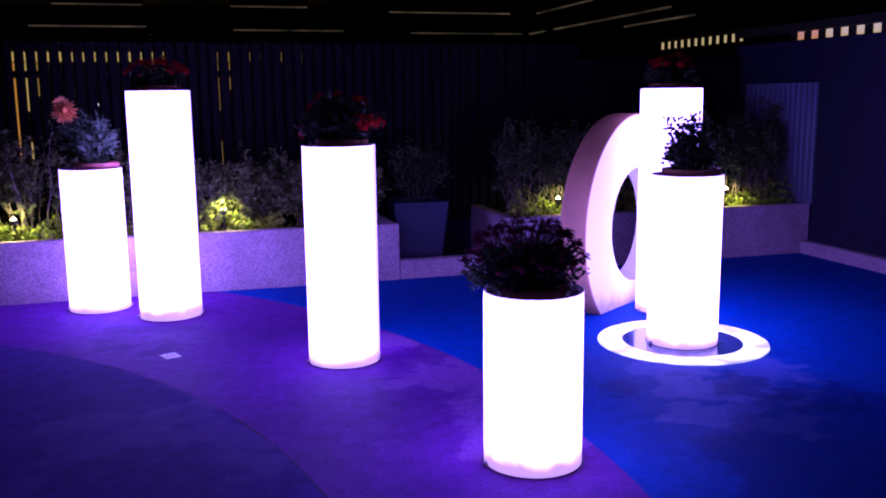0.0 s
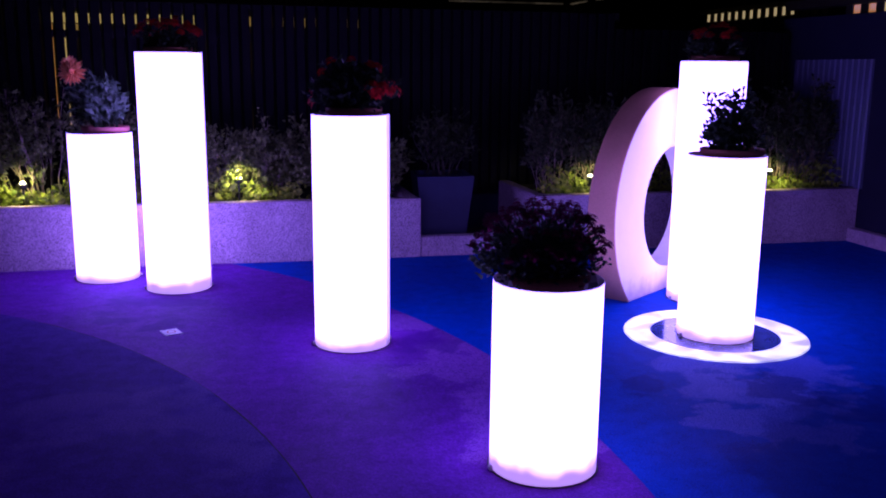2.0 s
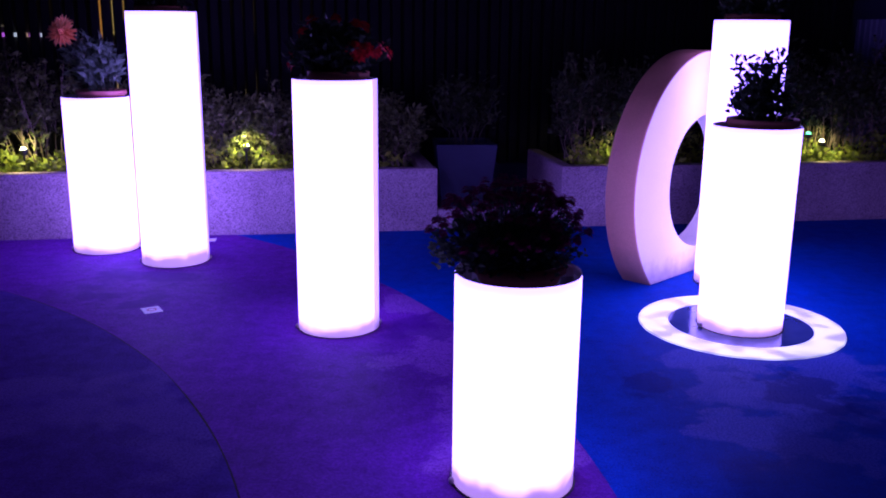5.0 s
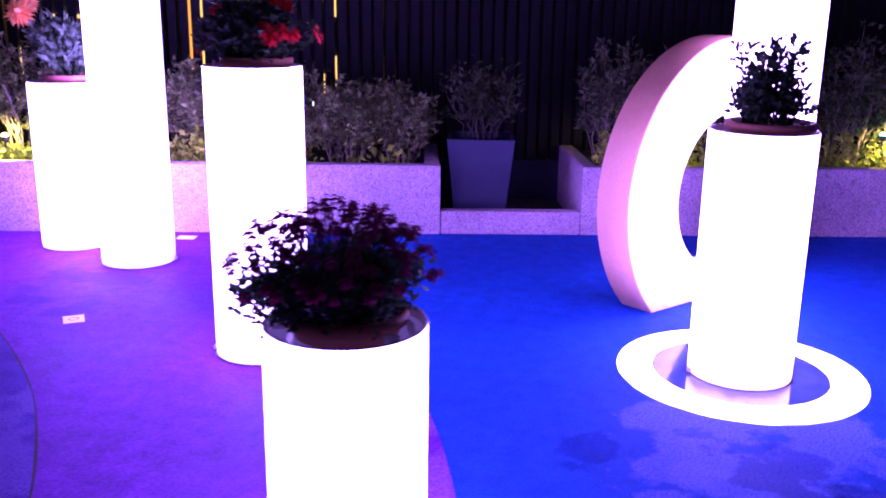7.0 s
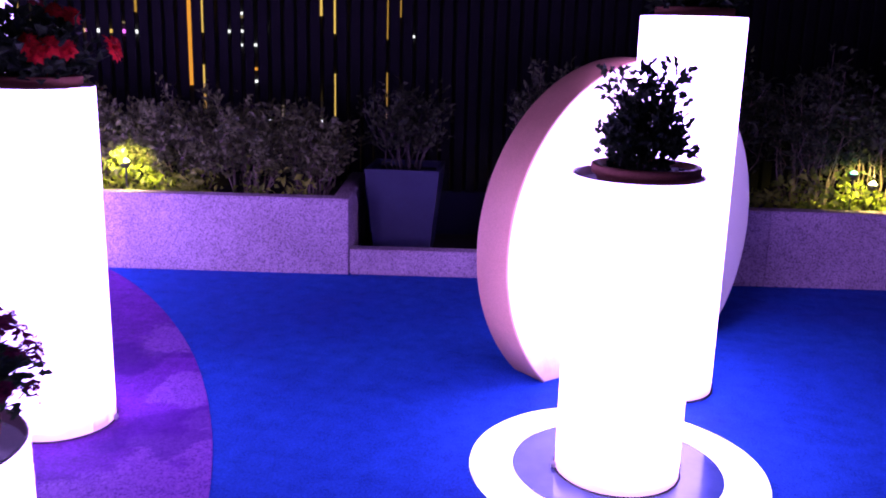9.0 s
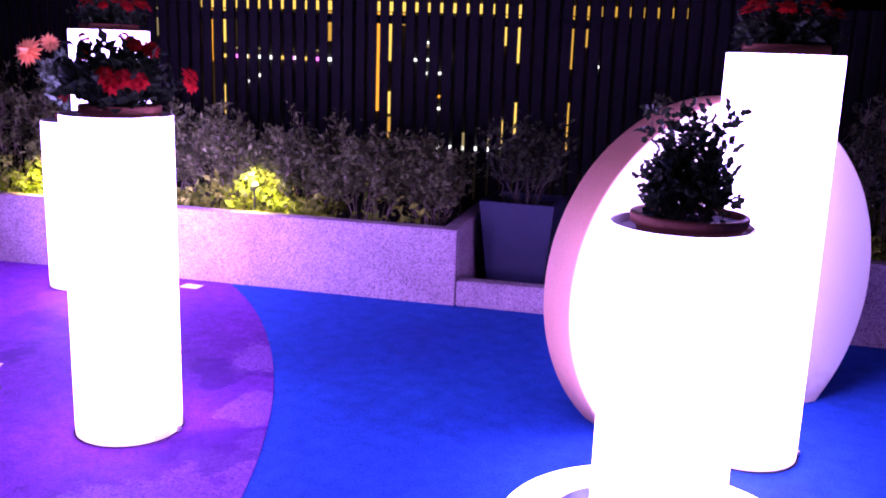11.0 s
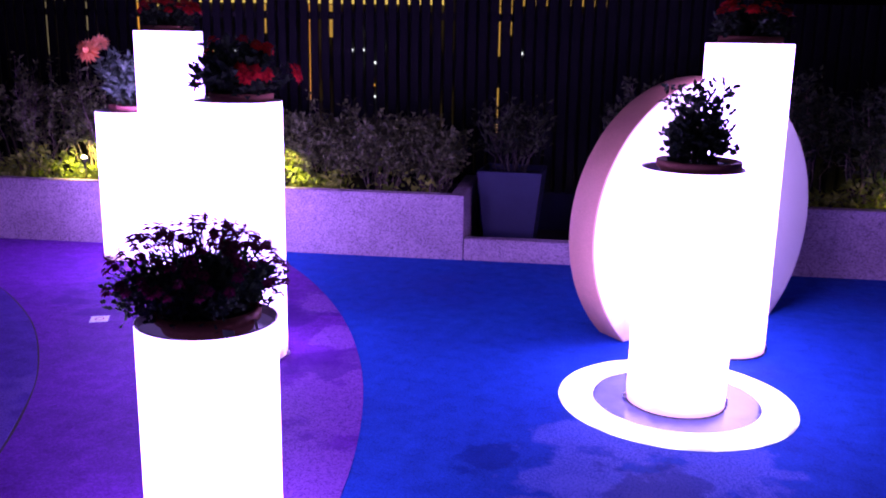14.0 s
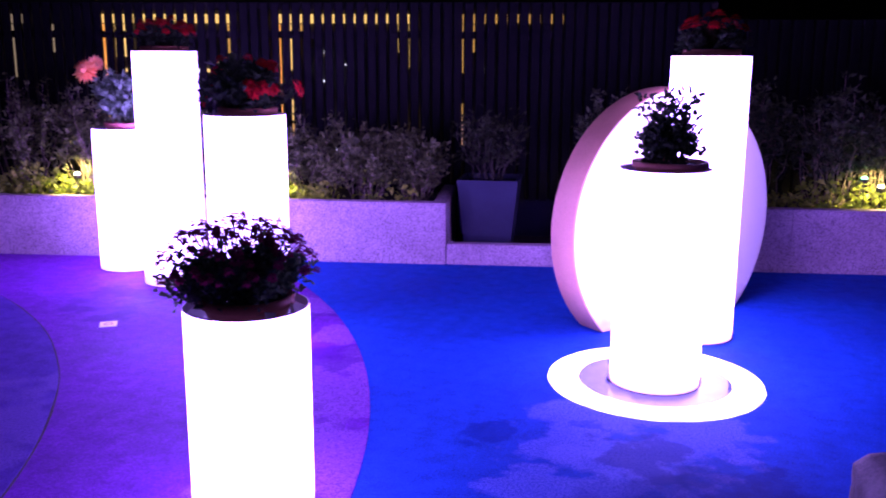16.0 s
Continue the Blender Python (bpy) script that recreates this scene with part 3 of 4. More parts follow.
# ---------------------------------------------------------------- shrubs in the beds
def shrub(name, label, m, size, seed, stems, leaf_len, n_leaf, mat, bark=M_BARK, group="", bare=0.35, parent=None, fan=0.5):
    """Many thin stems from one foot, forking, with leaves along their upper reaches."""
    rng = random.Random(seed)
    w, dp, h = size
    sv, sf, lv, lf = [], [], [], []
    tips = []
    for i in range(stems):
        a, r = rng.uniform(0, 2 * math.pi), math.sqrt(rng.random())
        foot = (w * 0.5 * fan * r * math.cos(a), dp * 0.5 * fan * r * math.sin(a), -0.02)
        top = (w * 0.5 * r * math.cos(a) + rng.uniform(-0.05, 0.05), dp * 0.5 * r * math.sin(a), h * (1 - 0.35 * r * r) * rng.uniform(0.7, 1.0))
        line = wander(rng, foot, top, 7, 0.035)
        tube(sv, sf, line, rng.uniform(0.009, 0.013) if i < 3 else rng.uniform(0.004, 0.007), 0.0015, 5)
        tips += [(line[k], k / 7, (line[min(k + 1, 7)] - line[k - 1])) for k in range(1, 8)]
        for k in (3, 4, 5, 6):
            q = line[k] + Vector((rng.uniform(-0.14, 0.14), rng.uniform(-0.12, 0.12), rng.uniform(0.03, 0.16)))
            q.z = min(q.z, h)
            twig = wander(rng, line[k], q, 4, 0.015)
            tube(sv, sf, twig, 0.003, 0.001, 3)
            tips += [(p, k / 7, q - line[k]) for p in twig[1:]]
    tips = [t for t in tips if t[1] > bare or rng.random() < 0.25]
    for i in range(n_leaf):
        p, _, way = rng.choice(tips)
        p = p + Vector([rng.gauss(0, 0.022) for _ in range(3)])
        way = way.normalized() * 0.5 + Vector((rng.uniform(-1, 1), rng.uniform(-1, 1), rng.uniform(-0.5, 0.8)))
        leaf(lv, lf, p, way, leaf_len * rng.uniform(0.6, 1.25), leaf_len * rng.uniform(0.35, 0.55), rng)
    if parent is None:
        parent = thing(name, label, "shrub", m, group)
        m = None
    tagged(part("twig_growth", mesh_of("twig_growth", sv, sf, bark), parent, "thin bare twigs", m), kind="stuff")
    tagged(part("foliage", mesh_of("foliage", lv, lf, mat), parent, "", m), kind="stuff")
    return parent


for i, (s, w, h) in enumerate(((-5.7, 0.9, 0.9), (-5.0, 0.9, 0.95), (-4.25, 0.9, 1.0), (-3.5, 0.9, 1.04), (-2.85, 0.8, 1.08), (-2.2, 0.75, 0.78), (-1.65, 0.7, 0.70), (-1.15, 0.7, 0.70), (-0.7, 0.6, 0.68), (-0.3, 0.45, 0.6))):
    shrub("hedge_shrub", "twiggy leafy hedge shrub growing in the granite planter", at_terrace(s, 0.42, 0.41), (w, 0.45, h), 20 + i, 20, 0.052, 1700 if s < -2.5 else 2900, M_LEAF_HEDGE, group="hedge in the planters")
for i, (s, w, h) in enumerate(((1.25, 0.55, 0.97), (1.7, 0.6, 0.95), (2.3, 0.7, 1.02), (2.9, 0.7, 1.02), (3.4, 0.75, 1.03), (3.68, 0.6, 1.12))):
    shrub("tall_shrub", "tall dark-leaved shrub growing in the granite planter", at_terrace(s, 0.42, 0.41), (w, 0.42, h), 60 + i, 22, 0.06, 1700, M_LEAF_TALL, M_BARK, group="hedge in the planters", bare=0.45)


def low_plants(s0, s1, seed, n):
    """A mat of low leafy plants along the bed's front."""
    rng = random.Random(seed)
    lv, lf = [], []
    for i in range(n):
        s, d = rng.uniform(s0, s1), rng.uniform(0.13, 0.40)
        p = Vector((s, d, 0.42 + rng.random() ** 1.5 * (0.10 + 0.16 * (0.5 + 0.5 * math.sin(s * 7)))))
        leaf(lv, lf, p, (rng.uniform(-1, 1), rng.uniform(-1.2, 0.6), rng.uniform(-0.1, 1.2)), rng.uniform(0.035, 0.08), rng.uniform(0.02, 0.045), rng)
    return tagged(part("ground_cover", mesh_of("ground_cover", lv, lf, M_LEAF_GROUND), m=at_terrace(0, 0)), "low bright green leaves covering the planter's soil", "plants", kind="stuff")


low_plants(-6.0, -0.95, 3, 3500)
low_plants(-0.95, -0.2, 5, 90)
low_plants(1.1, 3.9, 4, 1700)


def garden_light(s, d, z, power, bulb=M_BULB, colour=(1.0, 0.86, 0.26), name="garden_light", label="small black garden spike light, switched on, in the planter"):
    g = thing(name, label, "light", at_terrace(s, d, 0.38), "garden lights")
    part("spike", lathe("spike", [(0.0, -0.02), (0.006, 0.0), (0.008, z - 0.40)], M_BLACK, 8), g)
    head = part("head", lathe("head", [(0.008, 0.0), (0.028, 0.004), (0.034, 0.04), (0.031, 0.042), (0.026, 0.012), (0, 0.01)], M_BLACK, 16), g, m=pose(0, 0, z - 0.40))
    part("bulb", lathe("bulb", [(0.0, 0.0), (0.02, 0.008), (0.024, 0.024), (0.012, 0.04), (0.0, 0.044)], bulb, 12), head, "glowing bulb", pose(0, 0, 0.015))
    lamp = bpy.data.lights.new("garden_lamp", "SPOT")
    lamp.spot_size, lamp.spot_blend = radians(140), 0.6
    lamp.energy, lamp.color, lamp.shadow_soft_size = power, colour, 0.03
    lo = new("garden_lamp", lamp)
    lo.parent = g
    lo.matrix_basis = look((0, -0.03, z - 0.28), (0, 0.12, z - 0.50))
    return g


for s, d, z, p in ((-2.95, 0.19, 0.60, 20.0), (-1.40, 0.19, 0.61, 24.0), (1.50, 0.19, 0.58, 12.0), (3.2, 0.19, 0.60, 20.0)):
    garden_light(s, d, z, p)
garden_light(3.08, 0.2, 0.66, 0.25, M_BULB_GREEN, (0.2, 1.0, 0.4), "green_garden_light", "small garden spike light glowing green in the planter")

# ---------------------------------------------------------------- square pot in the gap
def square_pot():
    pot = thing("square_pot", "tall tapered slate-blue square pot standing between planters", "plant pot", at_terrace(0.31, 0.626, 0.03, -4))
    t, b, h, w = 0.241, 0.184, 0.566, 0.022
    rows = ((b - 0.01, 0.0), (b, 0.012), (t - 0.003, h - 0.035), (t, h - 0.012), (t, h - 0.004), (t - 0.004, h), (t - w, h), (t - w - 0.005, h - 0.05), (0.02, h - 0.055))
    verts, faces = [], []
    for r, z in rows:
        verts += [(-r, -r, z), (r, -r, z), (r, r, z), (-r, r, z)]
    for k in range(len(rows) - 1):
        for e in range(4):
            f = (e + 1) % 4
            faces.append((4 * k + e, 4 * k + f, 4 * k + 4 + f, 4 * k + 4 + e))
    faces += [(3, 2, 1, 0)]
    me = mesh_of("pot_body", verts, faces, M_DARKPOT)
    part("pot_body", me, pot)
    part("soil", box_mesh("soil", (-0.19, -0.19, h - 0.054), (0.19, 0.19, h - 0.04), M_SOIL, 0.004, 1), pot)
    return pot


square_pot()
shrub("potted_shrub", "twiggy small-leaved shrub growing in the slate-blue pot", at_terrace(0.31, 0.60, 0.56), (0.66, 0.5, 0.58), 90, 16, 0.055, 900, M_LEAF_TALL, M_BARK_DARK, fan=0.4)

# ---------------------------------------------------------------- lit columns
def lit_column(x, y, r, h, label, seam=None, foot=0.06):
    col = thing("lit_column", label, "light column", Matrix.Translation((x, y, 0.004)), "lit columns on the terrace")
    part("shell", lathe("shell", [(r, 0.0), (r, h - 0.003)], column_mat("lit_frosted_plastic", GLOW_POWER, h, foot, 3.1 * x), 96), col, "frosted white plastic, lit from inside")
    part("lip", lathe("lip", [(r, h - 0.003), (r - 0.001, h), (r - 0.005, h), (r - 0.006, h - 0.003), (r - 0.006, h - 0.05)], M_LIP, 96), col, "thin pale plastic edge")
    # black ring at the narrow gap stands in for contact shade on the floor
    part("foot", lathe("foot", [(r + 0.007, -0.003), (r + 0.008, 0.0008), (r + 0.004, 0.003), (r - 0.002, 0.004)], M_BLACK, 64), col, "dark ring at the foot, a gap and painted contact shade")
    part("lid", lathe("lid", [(0.0, h - 0.034), (r - 0.03, h - 0.034), (r - 0.0065, h - 0.03), (r - 0.0062, h - 0.036)], M_LID, 64, False), col, "dark brown recessed lid")
    for turn in (20, 200):
        part("anchor_clip", box_mesh("anchor_clip", (r - 0.002, -0.012, 0.0), (r + 0.016, 0.012, 0.022), M_LIP, 0.005, 2), col, "small white anchor clip", pose(0, 0, 0, 0, 0, turn))
    if seam is not None:
        verts, faces, n = [], [], 8
        for i in range(n + 1):
            a = radians(seam - 11 + 22 * i / n)
            for rr in (r + 0.0005, r + 0.003):
                verts += [(rr * math.cos(a), rr * math.sin(a), 0.004), (rr * math.cos(a), rr * math.sin(a), h)]
        for i in range(n):
            p, q = 4 * i, 4 * i + 4
            faces += [(p + 2, q + 2, q + 3, p + 3), (p, p + 1, q + 1, q), (p + 1, p + 3, q + 3, q + 1)]
        faces += [(0, 2, 3, 1), (4 * n, 4 * n + 1, 4 * n + 3, 4 * n + 2)]
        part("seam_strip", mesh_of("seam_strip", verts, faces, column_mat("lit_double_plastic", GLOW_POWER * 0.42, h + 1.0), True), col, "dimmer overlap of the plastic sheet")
    return col


COLUMNS = {
    "A": (-2.543, 6.357, 0.211, 1.027, "mid-height glowing white column topped by a dahlia pot", None, 0.045),
    "B": (-1.948, 6.121, 0.209, 1.564, "tallest glowing white column topped by red flowers", 15, 0.07),
    "C": (-0.585, 4.995, 0.202, 1.242, "tall glowing white column with a plastic seam", -5, 0.055),
    "D": (0.380, 3.520, 0.203, 0.728, "shortest glowing white column topped by a mum pot", None, 0.058),
    "E": (1.454, 5.336, 0.211, 1.031, "mid-height glowing white column inside the floor ring", None, 0.048),
    "F": (1.549, 6.190, 0.206, 1.542, "tall glowing white column before the ring sculpture", None, 0.05),
}
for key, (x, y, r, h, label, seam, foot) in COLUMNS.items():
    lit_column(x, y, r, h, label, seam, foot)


# ---------------------------------------------------------------- pots and flowers on the columns
def column_pot(key, r, h, mat, label, dx=0.0, dy=0.0):
    x, y, _, top, *_ = COLUMNS[key]
    pot = thing("flower_pot", label, "flower pot", Matrix.Translation((x + dx, y + dy, 0.004 + top - 0.032)), "pots on the columns")
    part("pot_body", lathe("pot_body", [(0.0, 0.0), (r * 0.86, 0.0), (r * 0.94, h - 0.032), (r + 0.002, h - 0.03), (r + 0.004, h - 0.004), (r, h), (r - 0.012, h), (r - 0.015, h - 0.025), (0, h - 0.022)], mat, 48), pot)
    part("soil", lathe("soil", [(0.0, h - 0.012), (r * 0.5, h - 0.014), (r - 0.0155, h - 0.02), (r - 0.0155, h - 0.024)], M_SOIL, 32), pot)
    return Vector((x + dx, y + dy, 0.004 + top - 0.032 + h - 0.02))


def daisy_mesh(name, r, petals, layers, mat, rng, cup=0.25, core=None, droop=0.0, broad=1.0):
    """A flower head of pointed petals in layers round a small core."""
    verts, faces = [], []
    for l in range(layers):
        for k in range(petals):
            a = 2 * math.pi * (k + 0.5 * l) / petals + rng.uniform(-0.1, 0.1)
            rise = cup * (0.3 + 0.9 * l) - droop * (1 - 0.4 * l) + rng.uniform(-0.1, 0.1)
            way = Vector((math.cos(a), math.sin(a), rise)).normalized()
            side = Vector((-math.sin(a), math.cos(a), 0))
            ln = r * (1 - 0.22 * l) * rng.uniform(0.88, 1.05)
            wd = ln * 2.6 * broad / petals
            i = len(verts)
            verts += [way * 0.1 * r + Vector((0, 0, 0.1 * r * l)), way * ln * 0.6 + side * wd * 0.5 + Vector((0, 0, 0.1 * r * l)), way * ln + Vector((0, 0, -0.08 * r + 0.1 * r * l)), way * ln * 0.6 - side * wd * 0.5 + Vector((0, 0, 0.1 * r * l))]
            faces.append((i, i + 1, i + 2, i + 3))
    n0 = len(faces)
    i = len(verts)
    verts += [(0.2 * r * math.cos(a), 0.2 * r * math.sin(a), 0.06 * r + 0.1 * r * layers * 0.5) for a in [k * math.pi / 3 for k in range(6)]] + [(0, 0, 0.16 * r + 0.1 * r * layers * 0.5)]
    faces += [(i + k, i + (k + 1) % 6, i + 6) for k in range(6)]
    me = mesh_of(name, verts, faces, [mat, core or mat])
    for f in me.polygons[n0:]:
        f.material_index = 1
    return me


def bloom_plant(name, label, at, seed, w, h, leaf_mat_, leaf_len, n_leaf, heads, head_mesh, lobes=False, low=0.0, squash=1.0, stem_mat=M_STEM, lean=(0, 0), sprigs=0, category="flowering plant"):
    """A mounded potted plant: stems from the soil, leaves through the mound, flower heads at stem ends."""
    rng = random.Random(seed)
    plant = thing(name, label, category, Matrix.Translation(at))
    sv, sf, lv, lf = [], [], [], []
    tips = []
    for i in range(40 + sprigs):
        a, r = rng.uniform(0, 2 * math.pi), math.sqrt(rng.random())
        top = Vector((w * 0.5 * r * math.cos(a) + lean[0], w * 0.5 * r * math.sin(a) * squash + lean[1], h * (math.sqrt(max(0, 1 - r * r * 0.85))) * rng.uniform(0.72, 0.98)))
        top.z = max(top.z, low)
        if i >= 40:
            top = Vector((top.x * 0.9, top.y * 0.9, h * rng.uniform(1.0, 1.28)))
        foot = Vector((0.09 * r * math.cos(a), 0.09 * r * math.sin(a), -0.004))
        line = wander(rng, foot, top, 6, 0.012)
        tube(sv, sf, line, 0.0035, 0.0012, 4)
        tips += [(line[k], line[k] - line[k - 1]) for k in range(2, 7)]
    for i in range(n_leaf):
        p, way = rng.choice(tips)
        p = p + Vector([rng.gauss(0, 0.02) for _ in range(3)])
        p.z = max(p.z, 0.005 - (0.03 if (p.x ** 2 + p.y ** 2) > 0.026 else 0.0))
        way = way.normalized() * 0.6 + Vector((rng.uniform(-1, 1), rng.uniform(-1, 1), rng.uniform(-0.5, 0.7)))
        leaf(lv, lf, p, way, leaf_len * rng.uniform(0.6, 1.25), leaf_len * rng.uniform(0.4, 0.65), rng, lobes)
    for (px, py, pz, tilt, spin, size) in heads(rng):
        foot = Vector((px * 0.35, py * 0.35, pz * 0.35))
        tube(sv, sf, wander(rng, foot, (px, py, pz), 5, 0.01), 0.002, 0.0015, 4)
        part("flower_head", head_mesh, plant, m=pose(px, py, pz, -tilt * math.sin(spin), tilt * math.cos(spin), 0) @ pose(0, 0, 0, 0, 0, math.degrees(spin) * 3) @ Matrix.Scale(size, 4))
    tagged(part("stalk_growth", mesh_of("stalk_growth", sv, sf, stem_mat), plant), kind="stuff")
    tagged(part("foliage", mesh_of("foliage", lv, lf, leaf_mat_), plant), kind="stuff")
    return plant


rng = random.Random(77)
MUM = daisy_mesh("flower_head", 0.027, 10, 3, M_PETAL_MUM, rng, 0.3, droop=0.55, broad=1.7)
REDMUM = daisy_mesh("flower_head", 0.038, 11, 4, M_PETAL_RED, rng, 0.3, droop=0.2, broad=2.0)
BEGONIA = daisy_mesh("flower_head", 0.031, 9, 5, M_PETAL_RED, rng, 0.35, droop=0.3, broad=2.0)
DAHLIA = daisy_mesh("flower_head", 0.084, 21, 8, M_PETAL_CORAL, rng, 0.2, droop=0.1, broad=1.9)


def dome_heads(n, w, h, z0, size, rim=1.0, tilt=35):
    def make(rng):
        out = []
        for i in range(n):
            a, r = rng.uniform(0, 2 * math.pi), math.sqrt(rng.random()) * rim
            out.append((w * 0.5 * r * math.cos(a), w * 0.5 * r * math.sin(a), z0 + h * math.sqrt(max(0.02, 1 - (r * 0.93) ** 2)) * rng.uniform(0.9, 1.1), tilt * r * rng.uniform(0.3, 1.4), a, size * rng.uniform(0.75, 1.2)))
        return out
    return make


def listed(*rows):
    return lambda rng: rows


at = column_pot("D", 0.150, 0.062, M_TERRA, "terracotta bowl of wine-red chrysanthemums on the shortest column", 0.0, 0.005)
bloom_plant("chrysanthemum", "mounded chrysanthemum with many small wine-red daisy heads", at + Vector((-0.036, 0, 0)), 1, 0.45, 0.20, M_LEAF_MUM, 0.027, 3300, dome_heads(165, 0.53, 0.266, 0.01, 0.85, 1.0, 28), MUM, True)
for dx, dy, rz in ((-0.165, -0.03, 20), (0.165, 0.02, -40), (0.15, -0.09, 10)):
    tg = tagged(part("plant_tag", box_mesh("plant_tag", (-0.018, -0.0015, 0.0), (0.018, 0.0015, 0.045), M_TAG, 0.001, 1), m=Matrix.Translation((0.38 + dx, 3.52 + dy, 0.70)) @ pose(0, 0, 0, 12, 0, rz)), "small white plastic plant tag beside the pot", "plant tag")
at = column_pot("B", 0.152, 0.062, M_TERRA, "terracotta bowl of red flowers on the tallest column")
bloom_plant("red_chrysanthemum", "low spreading plant with clustered red flower heads", at, 2, 0.34, 0.13, M_LEAF_DARK, 0.045, 520, dome_heads(30, 0.42, 0.15, 0.05, 1.1), REDMUM)
at = column_pot("C", 0.145, 0.066, M_TERRA, "terracotta bowl of red begonias on the seamed column", 0.02, 0.0)
bloom_plant("begonia", "dark-leaved begonia with clusters of red flowers", at, 3, 0.42, 0.24, M_LEAF_DARK, 0.062, 900,
            listed((0.165, -0.125, 0.125, 62, -0.9, 1.55), (0.115, -0.165, 0.135, 62, -1.2, 1.45), (0.20, -0.085, 0.115, 65, -0.6, 1.35), (0.14, -0.155, 0.10, 70, -1.0, 1.35),
                   (0.185, 0.175, 0.130, 55, 0.3, 1.45), (0.215, 0.145, 0.10, 60, 0.2, 1.35), (0.120, 0.045, 0.225, 40, -0.4, 1.45), (0.09, 0.0, 0.24, 35, -0.6, 1.2),
                   (-0.205, -0.08, 0.05, 70, -2.8, 1.35), (-0.205, -0.04, 0.11, 55, -2.6, 1.15), (-0.165, -0.02, 0.20, 45, 2.9, 1.15), (-0.11, -0.06, 0.255, 30, -2.6, 1.3), (-0.02, 0.05, 0.265, 30, 1.6, 1.1)), BEGONIA)
tagged(part("plant_tag", box_mesh("plant_tag", (-0.006, -0.001, 0.0), (0.006, 0.001, 0.05), M_TAG, 0.0005, 1), m=Matrix.Translation((-0.745, 4.95, 1.215)) @ pose(0, 0, 0, 5, 12, 10)), "thin white plastic plant stake beside the pot", "plant tag")
at = column_pot("A", 0.155, 0.072, M_PINKPOT, "salmon pot of a coral dahlia on its column", 0.045, 0.0)
bloom_plant("dahlia", "blue-green leafy dahlia with two large coral blooms", at, 4, 0.44, 0.38, M_LEAF_DAHLIA, 0.07, 620,
            listed((-0.075, -0.29, 0.382, 80, -1.0, 1.2), (-0.20, -0.05, 0.435, 80, 2.5, 0.8)), DAHLIA, stem_mat=M_STEM, lean=(-0.05, -0.05))
at = column_pot("E", 0.170, 0.066, M_TERRA, "terracotta bowl of a leafy sprigged plant on its column", 0.022, -0.01)
bloom_plant("leafy_plant", "bushy dark green potted plant with tall thin sprigs", at + Vector((-0.02, 0, 0)), 5, 0.27, 0.26, M_LEAF_DARK, 0.042, 1000, listed(), MUM, True, sprigs=18, category="plant")
at = column_pot("F", 0.150, 0.064, M_TERRA, "terracotta bowl of red flowers on the tall column")
bloom_plant("red_flower_plant", "low potted plant with a few red blooms", at, 6, 0.36, 0.14, M_LEAF_DARK, 0.05, 480, dome_heads(16, 0.36, 0.14, 0.06, 1.1), REDMUM)


# ---------------------------------------------------------------- ring sculpture
def ring_sculpture():
    """A thick upright ring, sunk a little into the floor: white faces and hole, peach rim."""
    cx, cy, cz, R, ri, T = 1.396, 6.467, 0.574, 0.798, 0.414, 0.198
    ring = thing("ring_sculpture", "thick upright white ring sculpture with a peach rim", "sculpture", Matrix.Translation((cx, cy, 0)) @ pose(0, 0, 0, 0, 0, 53.8))
    foot = 0.002
    a0 = math.asin((foot - cz) / R)
    n, b = 120, 0.006
    outer = [(a0 + (math.pi - 2 * a0) * i / n) for i in range(n + 1)]
    rv, rf = [], []
    for a in outer:
        for rr, y in ((R - b, 0.0), (R - 0.3 * b, 0.3 * b), (R, b), (R, T - b), (R - 0.3 * b, T - 0.3 * b), (R - b, T)):
            rv.append((rr * math.cos(a), y, max(foot, cz + rr * math.sin(a))))
    for i in range(n):
        for k in range(5):
            rf.append((i * 6 + k, i * 6 + k + 1, i * 6 + 7 + k, i * 6 + 6 + k))
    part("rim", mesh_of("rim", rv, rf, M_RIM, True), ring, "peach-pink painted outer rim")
    fv, ff = [], []
    for i in range(n + 1):
        a = outer[i]
        h = math.pi * 2 * i / n - math.pi / 2
        o = (R - b) 
        fv += [(o * math.cos(a), max(foot, cz + o * math.sin(a))), (ri * math.cos(h), cz + ri * math.sin(h))]
    verts = [(x, 0.0, z) for x, z in fv] + [(x, T, z) for x, z in fv]
    m = len(fv)
    for i in range(n):
        ff += [(2 * i, 2 * i + 2, 2 * i + 3, 2 * i + 1), (m + 2 * i, m + 2 * i + 1, m + 2 * i + 3, m + 2 * i + 2), (2 * i + 1, 2 * i + 3, m + 2 * i + 3, m + 2 * i + 1)]
    # the flat between the two ends of the rim, down at the floor
    k = len(verts)
    verts += [(0, 0.0, foot), (0, T, foot)]
    ff += [(2 * n, k, 2 * n + 1), (0, 1, k), (m + 2 * n, m + 2 * n + 1, k + 1), (m, k + 1, m + 1)]
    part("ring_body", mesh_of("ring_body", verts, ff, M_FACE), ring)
    return ring


ring_sculpture()

# ---------------------------------------------------------------- floor ring round a column
ring = thing("floor_ring", "white round floor ring with a glossy dark centre", "floor ring", Matrix.Translation((1.456, 5.338, 0)), kind="structure")
m, nt, sh = material("lit_white_band")
sh.inputs["Base Color"].default_value = (0.8, 0.78, 0.82, 1)
sh.inputs["Roughness"].default_value = 0.35
sh.inputs["Emission Color"].default_value = (0.76, 0.68, 1.0, 1)
spots = nt.nodes.new("ShaderNodeMapRange")
spots.interpolation_type = "SMOOTHSTEP"
spots.inputs["From Min"].default_value, spots.inputs["From Max"].default_value = 0.36, 0.60
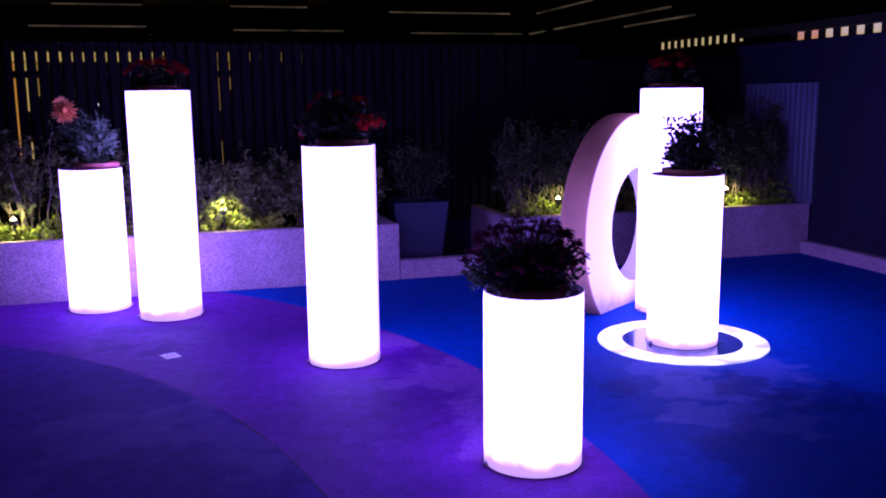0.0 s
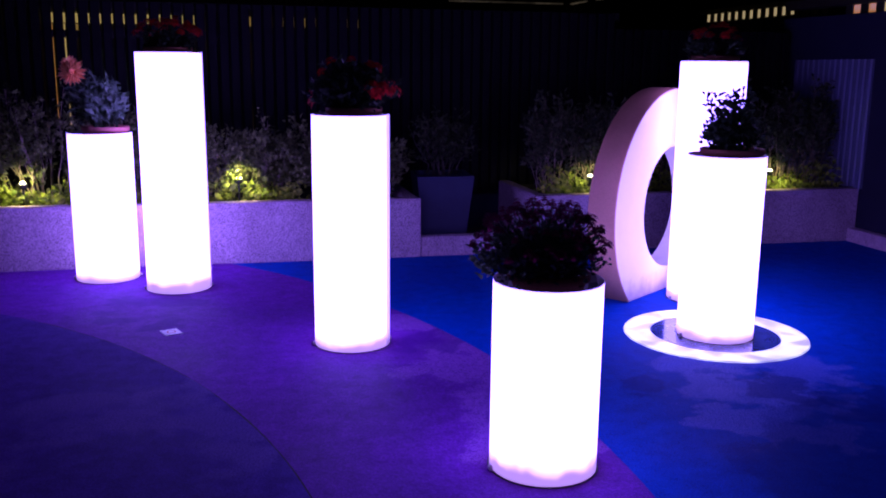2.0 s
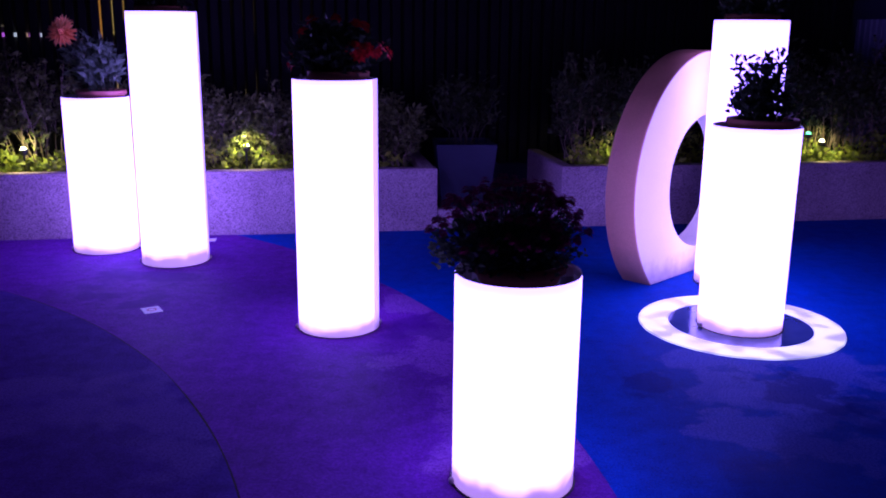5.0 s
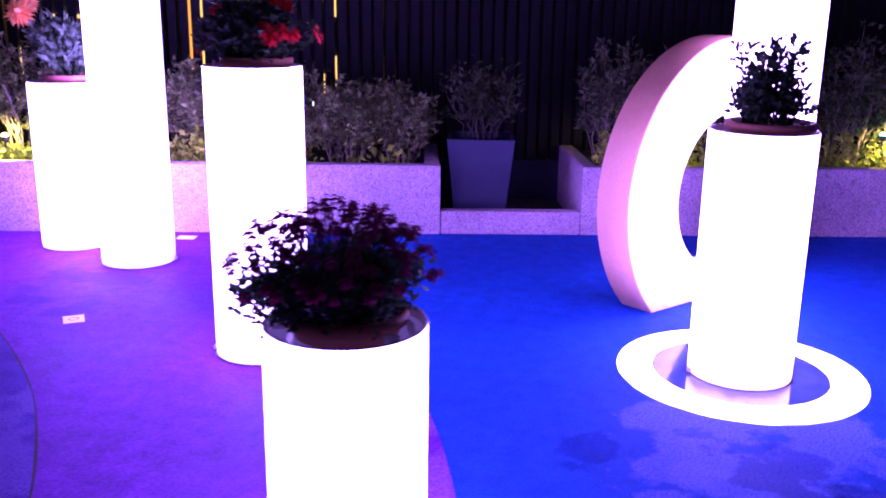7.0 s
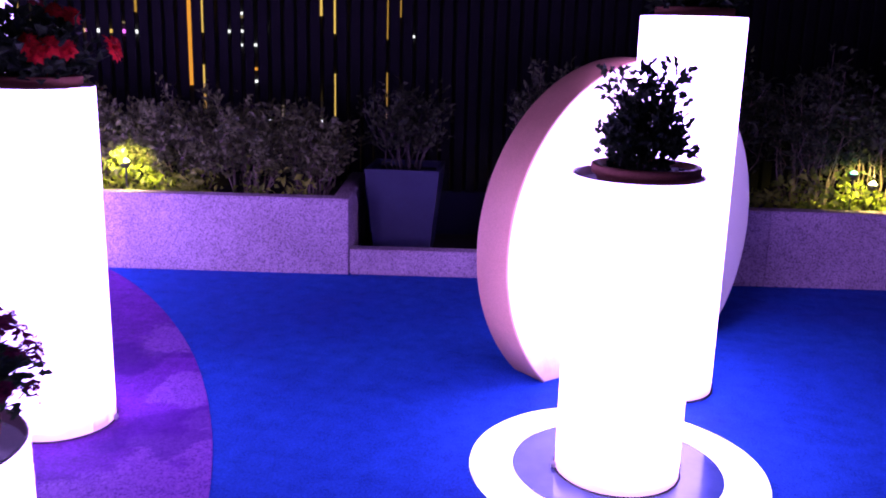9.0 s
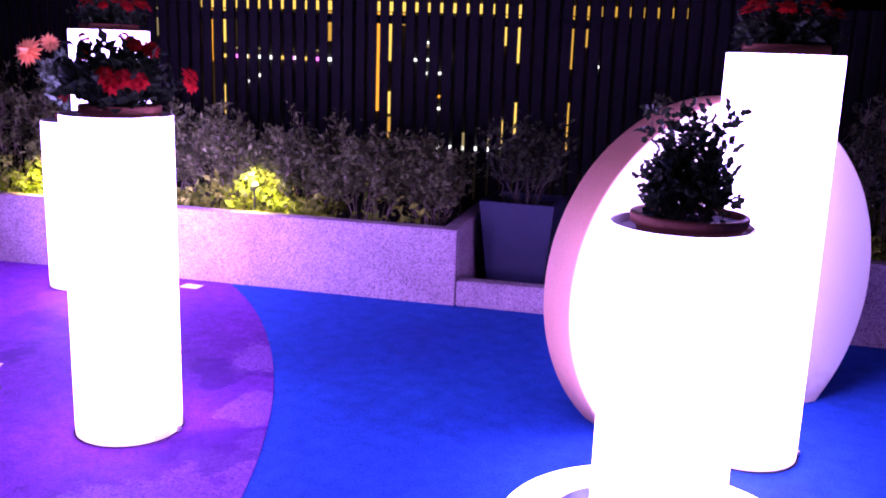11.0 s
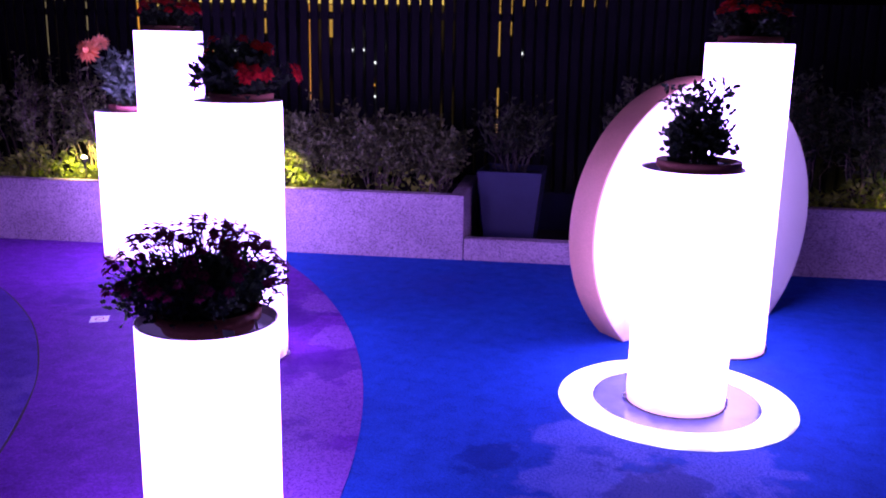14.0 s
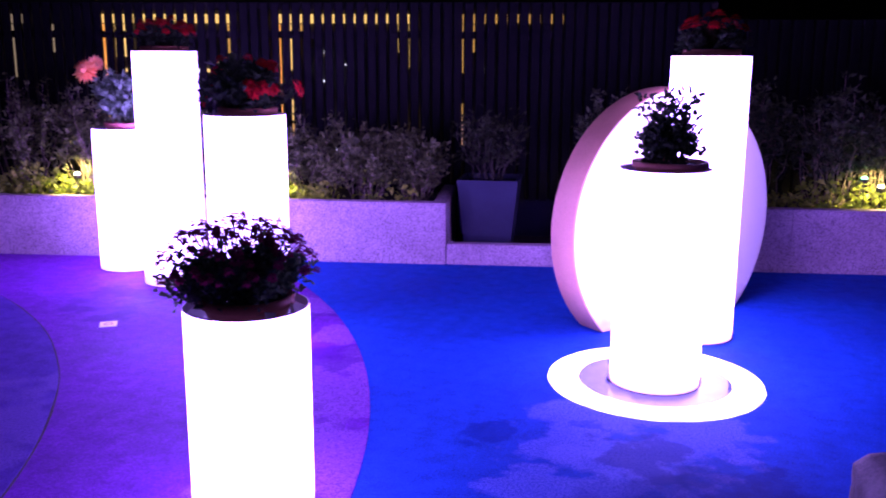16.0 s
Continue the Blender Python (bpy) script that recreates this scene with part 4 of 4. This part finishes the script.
spots.inputs["To Min"].default_value, spots.inputs["To Max"].default_value = 0.75, 2.2
nt.links.new(noise_of(nt, 7.5, 1.0, 0.4), spots.inputs["Value"])
nt.links.new(spots.outputs[0], sh.inputs["Emission Strength"])
part("white_band", lathe("white_band", [(0.362, 0.0005), (0.363, 0.008), (0.509, 0.008), (0.512, 0.0005)], m, 128, False), ring, "frosted white band, lit unevenly from below")
m, nt, sh = material("glossy_grey_blue")
nt.links.new(ramp(nt, noise_of(nt, 6.0), [(0.35, (0.050, 0.090, 0.26)), (0.65, (0.080, 0.130, 0.34))]), sh.inputs["Base Color"])
nt.links.new(ramp(nt, noise_of(nt, 9.0, 5.0), [(0.4, (0.07,) * 3), (0.7, (0.16,) * 3)]), sh.inputs["Roughness"])
sh.inputs["Metallic"].default_value = 0.3   # part metal, so that reflections in the wet disc are tinted blue
part("centre_disc", lathe("centre_disc", [(0.0, 0.005), (0.361, 0.005), (0.3615, 0.0005)], m, 96, False), ring, "glossy wet-looking centre")

# ---------------------------------------------------------------- small things on the floor
card = thing("floor_card", "square white card lying on the purple floor", "card", Matrix.Translation((-1.63, 5.08, 0.0042)) @ pose(0, 0, 0, 0, 0, 38))
part("sheet", box_mesh("sheet", (-0.048, -0.055, 0.0), (0.048, 0.055, 0.003), M_CARD, 0.001, 1), card)
part("print", lathe("print", [(0.018, 0.0032), (0.018, 0.0036), (0.026, 0.0036), (0.026, 0.0032)], M_CARDRED, 24), card, "small faded red ring print")
card = thing("paper_scrap", "flat pale paper scrap lying near the planter", "paper", Matrix.Translation((-1.965, 6.69, 0.0042)) @ pose(0, 0, 0, 0, 0, 14))
part("sheet", box_mesh("sheet", (-0.06, -0.045, 0.0), (0.06, 0.045, 0.002), M_CARD, 0.0008, 1), card)

# ---------------------------------------------------------------- stone block with an iron screen
block = thing("stone_block", "rough brown stone block standing on the blue floor", "stone block", Matrix.Translation((2.58, 3.82, 0)) @ pose(0, 0, 0, 0, 0, 6))
bm = bmesh.new()
bmesh.ops.create_cube(bm, size=1.0)
for v in bm.verts:
    v.co = Vector((v.co.x * 0.62, v.co.y * 0.42, (v.co.z + 0.5) * 0.345))
bmesh.ops.subdivide_edges(bm, edges=bm.edges[:], cuts=14, use_grid_fill=True)
for v in bm.verts:
    if v.co.z > 0.01:
        v.co.z -= 0.05 * (v.co.z / 0.345) * max(0.0, (abs(v.co.x) / 0.31 - 0.75) / 0.25) ** 2
        v.co += 0.009 * noise.noise_vector(v.co * 7) + 0.005 * noise.noise_vector(v.co * 25)
part("block", from_bm("block", bm, M_STONE, True), block)
screen = thing("iron_screen", "weathered wrought-iron screen with scrolls on the stone block", "iron screen", Matrix.Translation((2.372, 3.86, 0.32)) @ pose(0, 0, 0, 0, 0, 12))
part("post", box_mesh("post", (-0.011, -0.011, 0), (0.011, 0.011, 1.0), M_IRON, 0.002, 1), screen)
part("post", box_mesh("post", (0.409, -0.011, 0.02), (0.431, 0.011, 1.0), M_IRON, 0.002, 1), screen)
part("top_bar", box_mesh("top_bar", (-0.03, -0.014, 1.0), (0.45, 0.014, 1.02), M_IRON, 0.002, 1), screen)
part("lower_bar", box_mesh("lower_bar", (0.011, -0.008, 0.10), (0.409, 0.008, 0.115), M_IRON, 0.002, 1), screen)
for cx, cz, r0, flip in ((0.10, 0.22, 0.085, 1), (0.31, 0.22, 0.085, -1), (0.10, 0.42, 0.085, 1), (0.31, 0.42, 0.085, -1)):
    sv, sf = [], []
    pts = [(cx + flip * r0 * (1 - k / 46) * math.cos(k * 0.3), 0, cz + r0 * (1 - k / 46) * math.sin(k * 0.3)) for k in range(38)]
    tube(sv, sf, pts, 0.006, 0.005, 6)
    part("scroll", mesh_of("scroll", sv, sf, M_IRON, True), screen)

# ---------------------------------------------------------------- grit swept against the planters
rng = random.Random(11)
verts, faces = [], []
for i in range(220):
    x = rng.uniform(-4.2, 3.9)
    y, q = -abs(rng.gauss(0, 0.03)) - 0.006, rng.uniform(0.002, 0.006)
    base = len(verts)
    verts += [(x + rng.uniform(-q, q), y + rng.uniform(-q, q), 0.0045), (x + q, y - q, 0.0045), (x - q, y - q, 0.0045), (x, y + q, 0.0045), (x, y, 0.0045 + q)]
    faces += [(base + 1, base + 3, base + 4), (base + 3, base + 2, base + 4), (base + 2, base + 1, base + 4)]
tagged(part("grit", mesh_of("grit", verts, faces, M_STONE), m=at_terrace(0, 0)), "loose brown grit swept against the planter's foot", "grit", kind="stuff")
